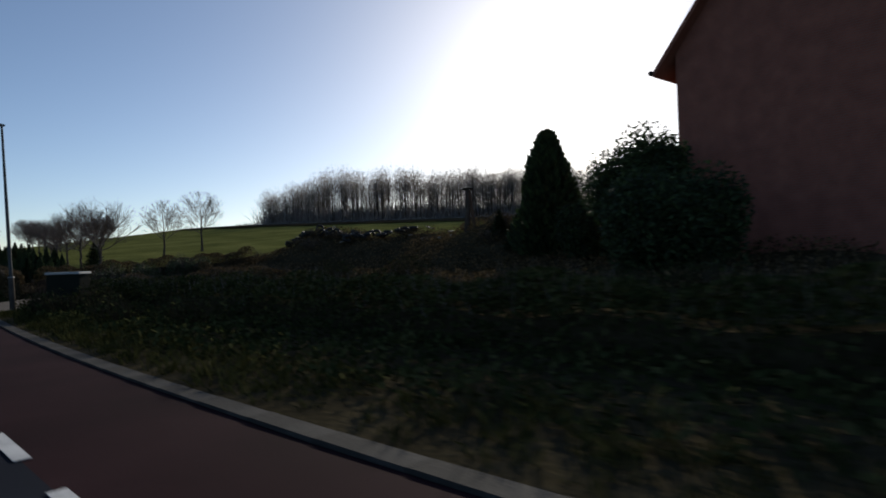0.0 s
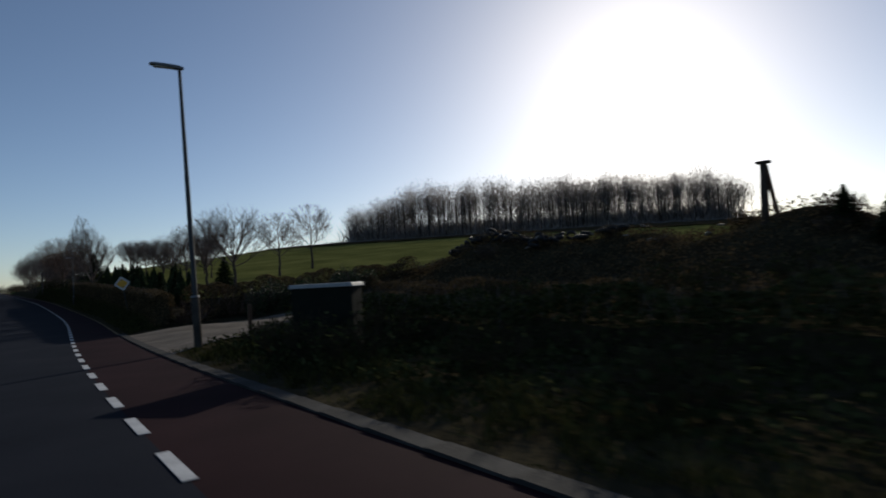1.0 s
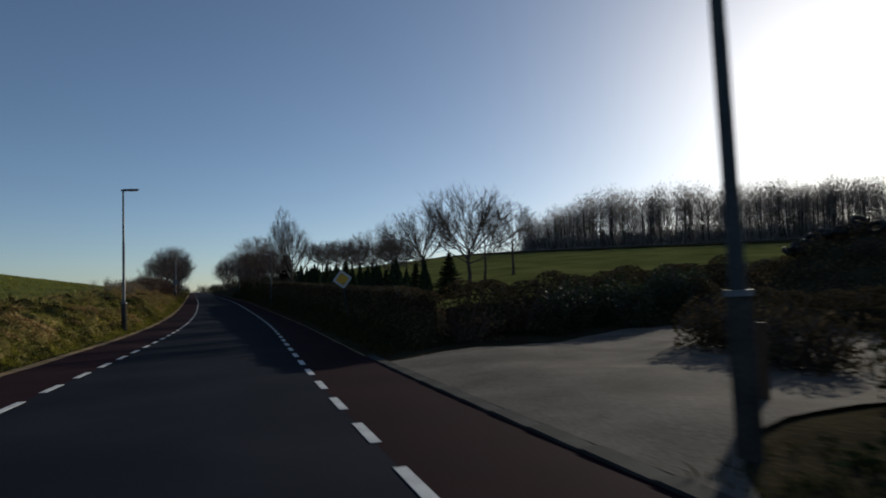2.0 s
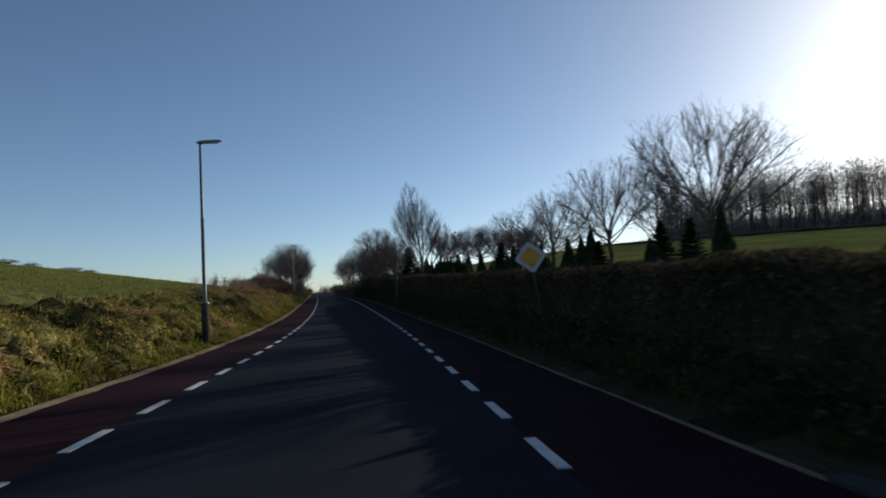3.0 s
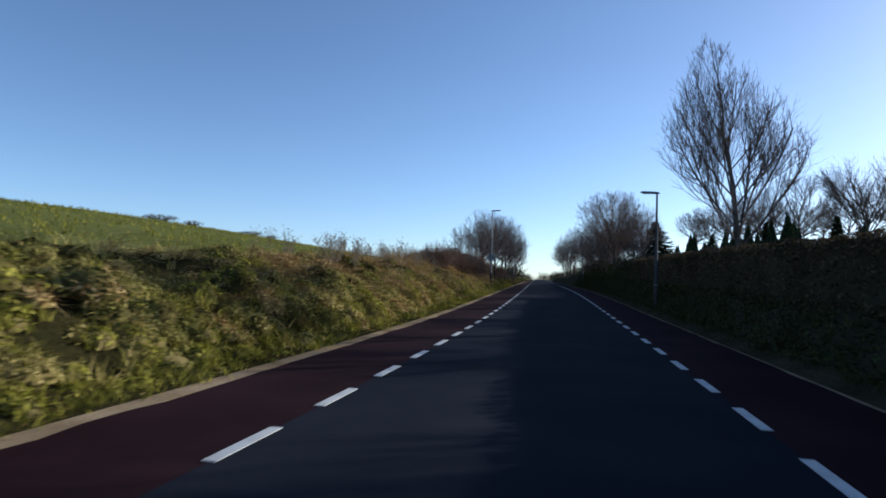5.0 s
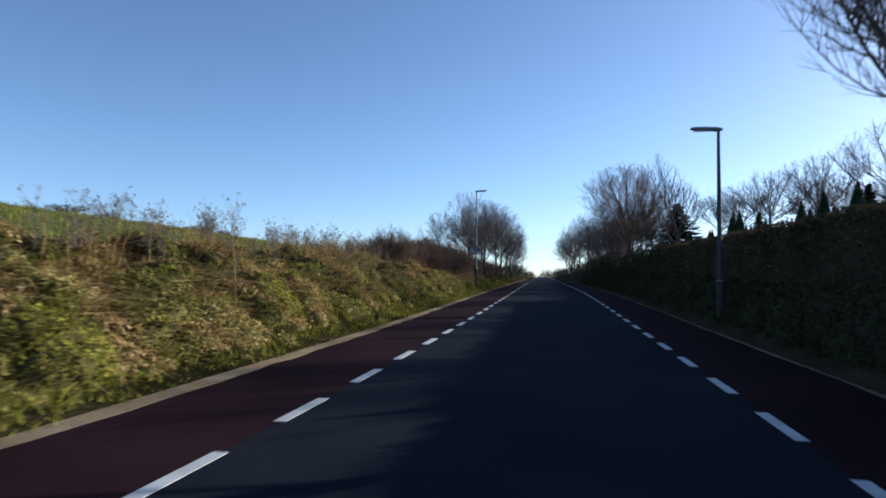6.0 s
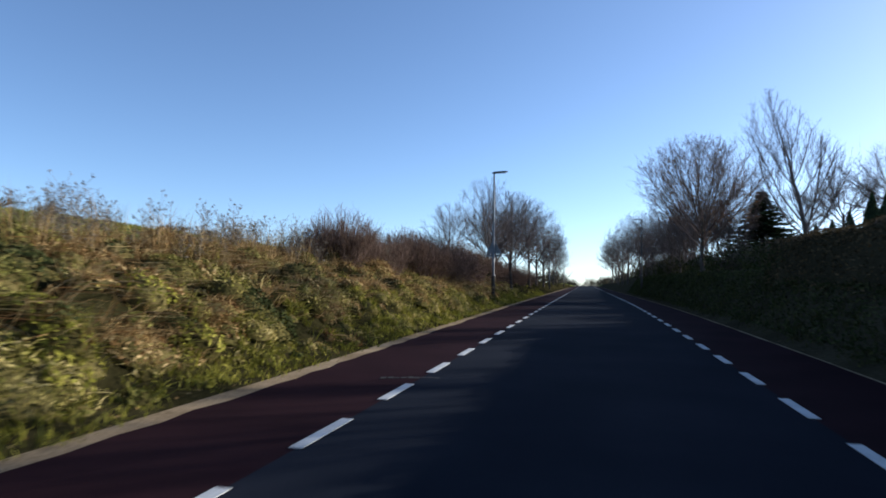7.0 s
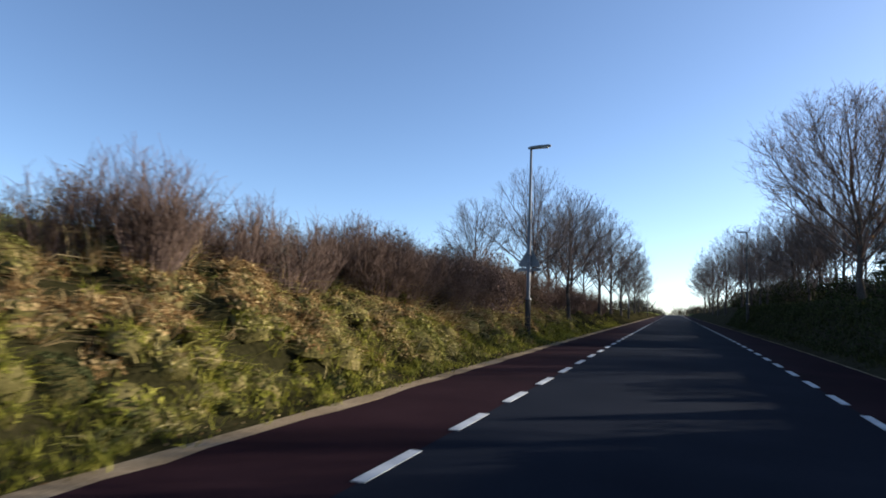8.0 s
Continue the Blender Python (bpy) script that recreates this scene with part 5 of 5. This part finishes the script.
def ploughed_strip():
    """Dark sheet between the meadow and the wood that paints the field's shaded band."""
    s = Soup()
    nf, ng = 60, 10
    for a in range(nf):
        f = -0.34 + 1.3 * a / (nf - 1)
        low = -6 - 44 * float(smooth(-0.36, 0.1, f)) + 1.5 * math.sin(f * 40)
        for b in range(ng):
            g = low + (8 - low) * b / (ng - 1)
            x, y = 92 + 88 * f + g * 0.72, 184 - 92 * f + g * 0.70
            s.v.append((x, y, gz(x, y) + 0.22))
    s.f = [(a * ng + b, (a + 1) * ng + b, (a + 1) * ng + b + 1, a * ng + b + 1) for a in range(nf - 1) for b in range(ng - 1)]
    tagged(part("ploughed_strip", s, M_EARTH_SHADE, smooth_shade=True), "field along the foot of the wood with its shade painted dark", "field", kind="structure")


ploughed_strip()


def far_bushes():
    rng = random.Random(88)
    s = Soup()
    for i in range(170):
        f = rng.random()
        if i < 80:
            y = 205 + 260 * f
            x = float(rx(y)) + rng.choice((-1, 1)) * rng.uniform(6, 16)
            h = rng.uniform(2.5, 6)
        else:
            x, y = rng.uniform(-160, 90), rng.uniform(330, 480)
            h = rng.uniform(3, 7)
        z = gz(x, y)
        for k in range(70):
            w = rng.uniform(0, 6.283)
            d = Vector((math.cos(w) * 0.6, math.sin(w) * 0.6, rng.uniform(0.5, 1.5)))
            s.blade((x + rng.gauss(0, 1.0), y + rng.gauss(0, 1.0), z + rng.random() * h * 0.45), d, h * rng.uniform(0.25, 0.6), 0.16, 0.1, rng)
    tagged(part("far_bushes", s, M_FARLEAF), "distant hazy bushes and trees at the end of the road", "bushes", kind="stuff")


far_bushes()


# ---------------------------------------------------------------- plots by the drive
def rubble():
    # added stones whose pale colour stands for glints on the ridge
    rng = random.Random(3)
    for i in range(22):
        f = rng.random()
        x, y = (25 + 4.2 * f, 24 - 9 * f) if i < 16 else (28 - 2.2 * f, 16 - 9 * f)
        x, y = x + rng.gauss(0, 0.8), y + rng.gauss(0, 0.8)
        bm = bmesh.new()
        bmesh.ops.create_icosphere(bm, subdivisions=1, radius=1.0)
        for v in bm.verts:
            v.co *= rng.uniform(0.7, 1.15)
        me = bpy.data.meshes.new("stone")
        bm.to_mesh(me)
        bm.free()
        me.materials.append(M_GLINTSTONE)
        ob = new("stone", me)
        k = rng.uniform(0.07, 0.17)
        ob.matrix_world = Matrix.Translation((x, y, gz(x, y) + k * 0.5 + 0.32)) @ Euler((rng.random() * 0.5, rng.random() * 0.5, rng.random() * 6)).to_matrix().to_4x4() @ Matrix.Diagonal((k * 1.6, k * 1.1, k * 0.4, 1))
        tagged(ob, "pale rough stone added as a bright glint on the overgrown heap", "stone", "stones on the heap")


rubble()


def tyres():
    """Old tyres that weigh down the sheet on the heap's ridge."""
    rng = random.Random(23)
    prof = [(0.20, 0.02), (0.215, 0.075), (0.27, 0.10), (0.315, 0.085), (0.325, 0.0), (0.315, -0.085), (0.27, -0.10), (0.215, -0.075), (0.20, -0.02)]
    me, n = Soup(), 20
    for k in range(n):
        w = 2 * math.pi * k / n
        me.v += [(math.cos(w) * r, math.sin(w) * r, z) for r, z in prof]
    q = len(prof)
    me.f = [(k * q + j, (k + 1) % n * q + j, (k + 1) % n * q + (j + 1) % q, k * q + (j + 1) % q) for k in range(n) for j in range(q)]
    mesh = me.mesh("tyre", M_RUBBER, True)
    for i in range(34):
        f = (i + rng.random()) / 34
        x, y = (23.6 + 5.2 * f, 25.5 - 10 * f)
        x, y = x + rng.gauss(0, 0.5), y + rng.gauss(0, 0.5)
        e = 0.5
        nx, ny = -(gz(x + e, y) - gz(x - e, y)) / (2 * e), -(gz(x, y + e) - gz(x, y - e)) / (2 * e)
        ob = new("tyre", mesh)
        ob.matrix_world = Matrix.Translation((x, y, gz(x, y) + 0.42)) @ Euler((-ny + rng.gauss(0, 0.25), nx + rng.gauss(0, 0.25), rng.random() * 6)).to_matrix().to_4x4()
        tagged(ob, "old black car tyre lying on the overgrown heap", "tyre", "tyres on the heap")


tyres()


def wooden_post(x, y, h):
    t = thing("wooden_post", pose(x, y, gz(x, y)), "square weathered red-brown wooden post by the drive", "post")
    s = Soup()
    s.box((0, 0, h / 2 - 0.15), (0.09, 0.09, h + 0.3), 0.3)
    bevelled(part("shaft", s, M_WOOD, t), 0.01)
    s = Soup()
    s.box((0, 0, h + 0.01), (0.10, 0.10, 0.02), 0.3, 0.7)
    part("cap", s, M_WOOD, t)


wooden_post(6.45, 10.5, 0.85)


def utility_cabinet(x, y, turn, w, d, h):
    t = thing("utility_cabinet", pose(x, y, gz(x, y), 0, 0, turn), "green-grey roadside utility cabinet with sky glare painted on its lid", "cabinet")
    s = Soup()
    s.box((0, 0, h * 0.5), (w, d, h))
    bevelled(part("body", s, M_CABINET, t), 0.015)
    s = Soup()
    s.box((0, 0, h + 0.035), (w + 0.08, d + 0.08, 0.07), 0, 0.96)
    bevelled(part("lid", s, M_LIDGLARE, t, "overhanging lid, paled by painted glare"), 0.012)
    for k in (-1, 1):
        s = Soup()
        s.box((k * w * 0.245, -d / 2 - 0.008, h * 0.52), (w * 0.46, 0.016, h * 0.86))
        dr = part("door", s, M_CABINET, t)
        s = Soup()
        s.box((k * w * 0.06, -d / 2 - 0.025, h * 0.55), (0.03, 0.02, 0.12))
        part("handle", s, M_STEEL, dr)
    s = Soup()
    s.box((0, 0, 0.0), (w + 0.06, d + 0.06, 0.1))
    part("plinth", s, M_CONCRETE, t)


utility_cabinet(5.6, 3.15, 130, 1.15, 0.45, 1.20)


def propped_trunk():
    t = thing("pollard_trunk", pose(24.7, 5.4, gz(24.7, 5.4)), "bare cut trunk propped by a leaning beam", "trunk")
    s = Soup()
    s.tube((-0.1, 0, -0.2), (0.05, 0, 2.2), 0.17, 0.13, 9)
    part("trunk", s, M_BARK, t, "", True)
    s = Soup()
    s.tube((0.1, -0.42, -0.1), (0.05, -0.08, 2.1), 0.10, 0.09, 8)
    part("prop", s, M_WOOD, t)
    s = Soup()
    s.box((0.05, 0, 2.24), (0.34, 0.5, 0.1), 0.2)
    part("cap", s, M_BARK, t)


propped_trunk()


def house():
    ox, oy = 22.1, -8.2
    z = gz(ox, oy - 4)
    t = thing("house", pose(ox, oy, z), "tall red-brick house with a steep tiled gable roof", "house")
    W, D = 8.5, 10.0
    E = 8.35 - z
    R = E + 5.1
    s = Soup()
    th = 0.3
    # gable wall towards the road, side walls, back wall
    for x0 in (0, D - th):
        i = len(s.v)
        for xx in (x0, x0 + th):
            s.v += [(xx, 0, -0.3), (xx, -W, -0.3), (xx, -W, E), (xx, -W / 2, R - 0.25), (xx, 0, E)]
        s.f += [tuple(range(i, i + 5)), tuple(range(i + 9, i + 4, -1))] + [(i + k, i + k + 5, i + (k + 1) % 5 + 5, i + (k + 1) % 5) for k in range(5)]
    s.box((D / 2, -th / 2, E / 2 - 0.15), (D - 2 * th, th, E + 0.3))
    s.box((D / 2, -W + th / 2, E / 2 - 0.15), (D - 2 * th, th, E + 0.3))
    part("wall", s, M_BRICK, t)
    s = Soup()
    for sg, y0 in ((1, 0.0), (-1, -W)):
        i = len(s.v)
        n = Vector((0, 0.45 * sg, -0.5))
        for xx in (-0.45, D + 0.45):
            for p in ((xx, -W / 2, R), (xx, y0 + 0.6 * sg, E - 0.75)):
                s.v.append(p)
                s.v.append((p[0], p[1], p[2] - 0.22))
        s.f += [(i, i + 2, i + 6, i + 4), (i + 1, i + 5, i + 7, i + 3), (i, i + 1, i + 3, i + 2), (i + 4, i + 6, i + 7, i + 5), (i + 2, i + 3, i + 7, i + 6)]
    part("roof", s, M_ROOF, t)
    s = Soup()
    s.tube((-0.45, 0.72, E - 0.8), (D + 0.45, 0.72, E - 0.8), 0.09, 0.09, 8)
    part("gutter", s, M_STEEL, t)


house()
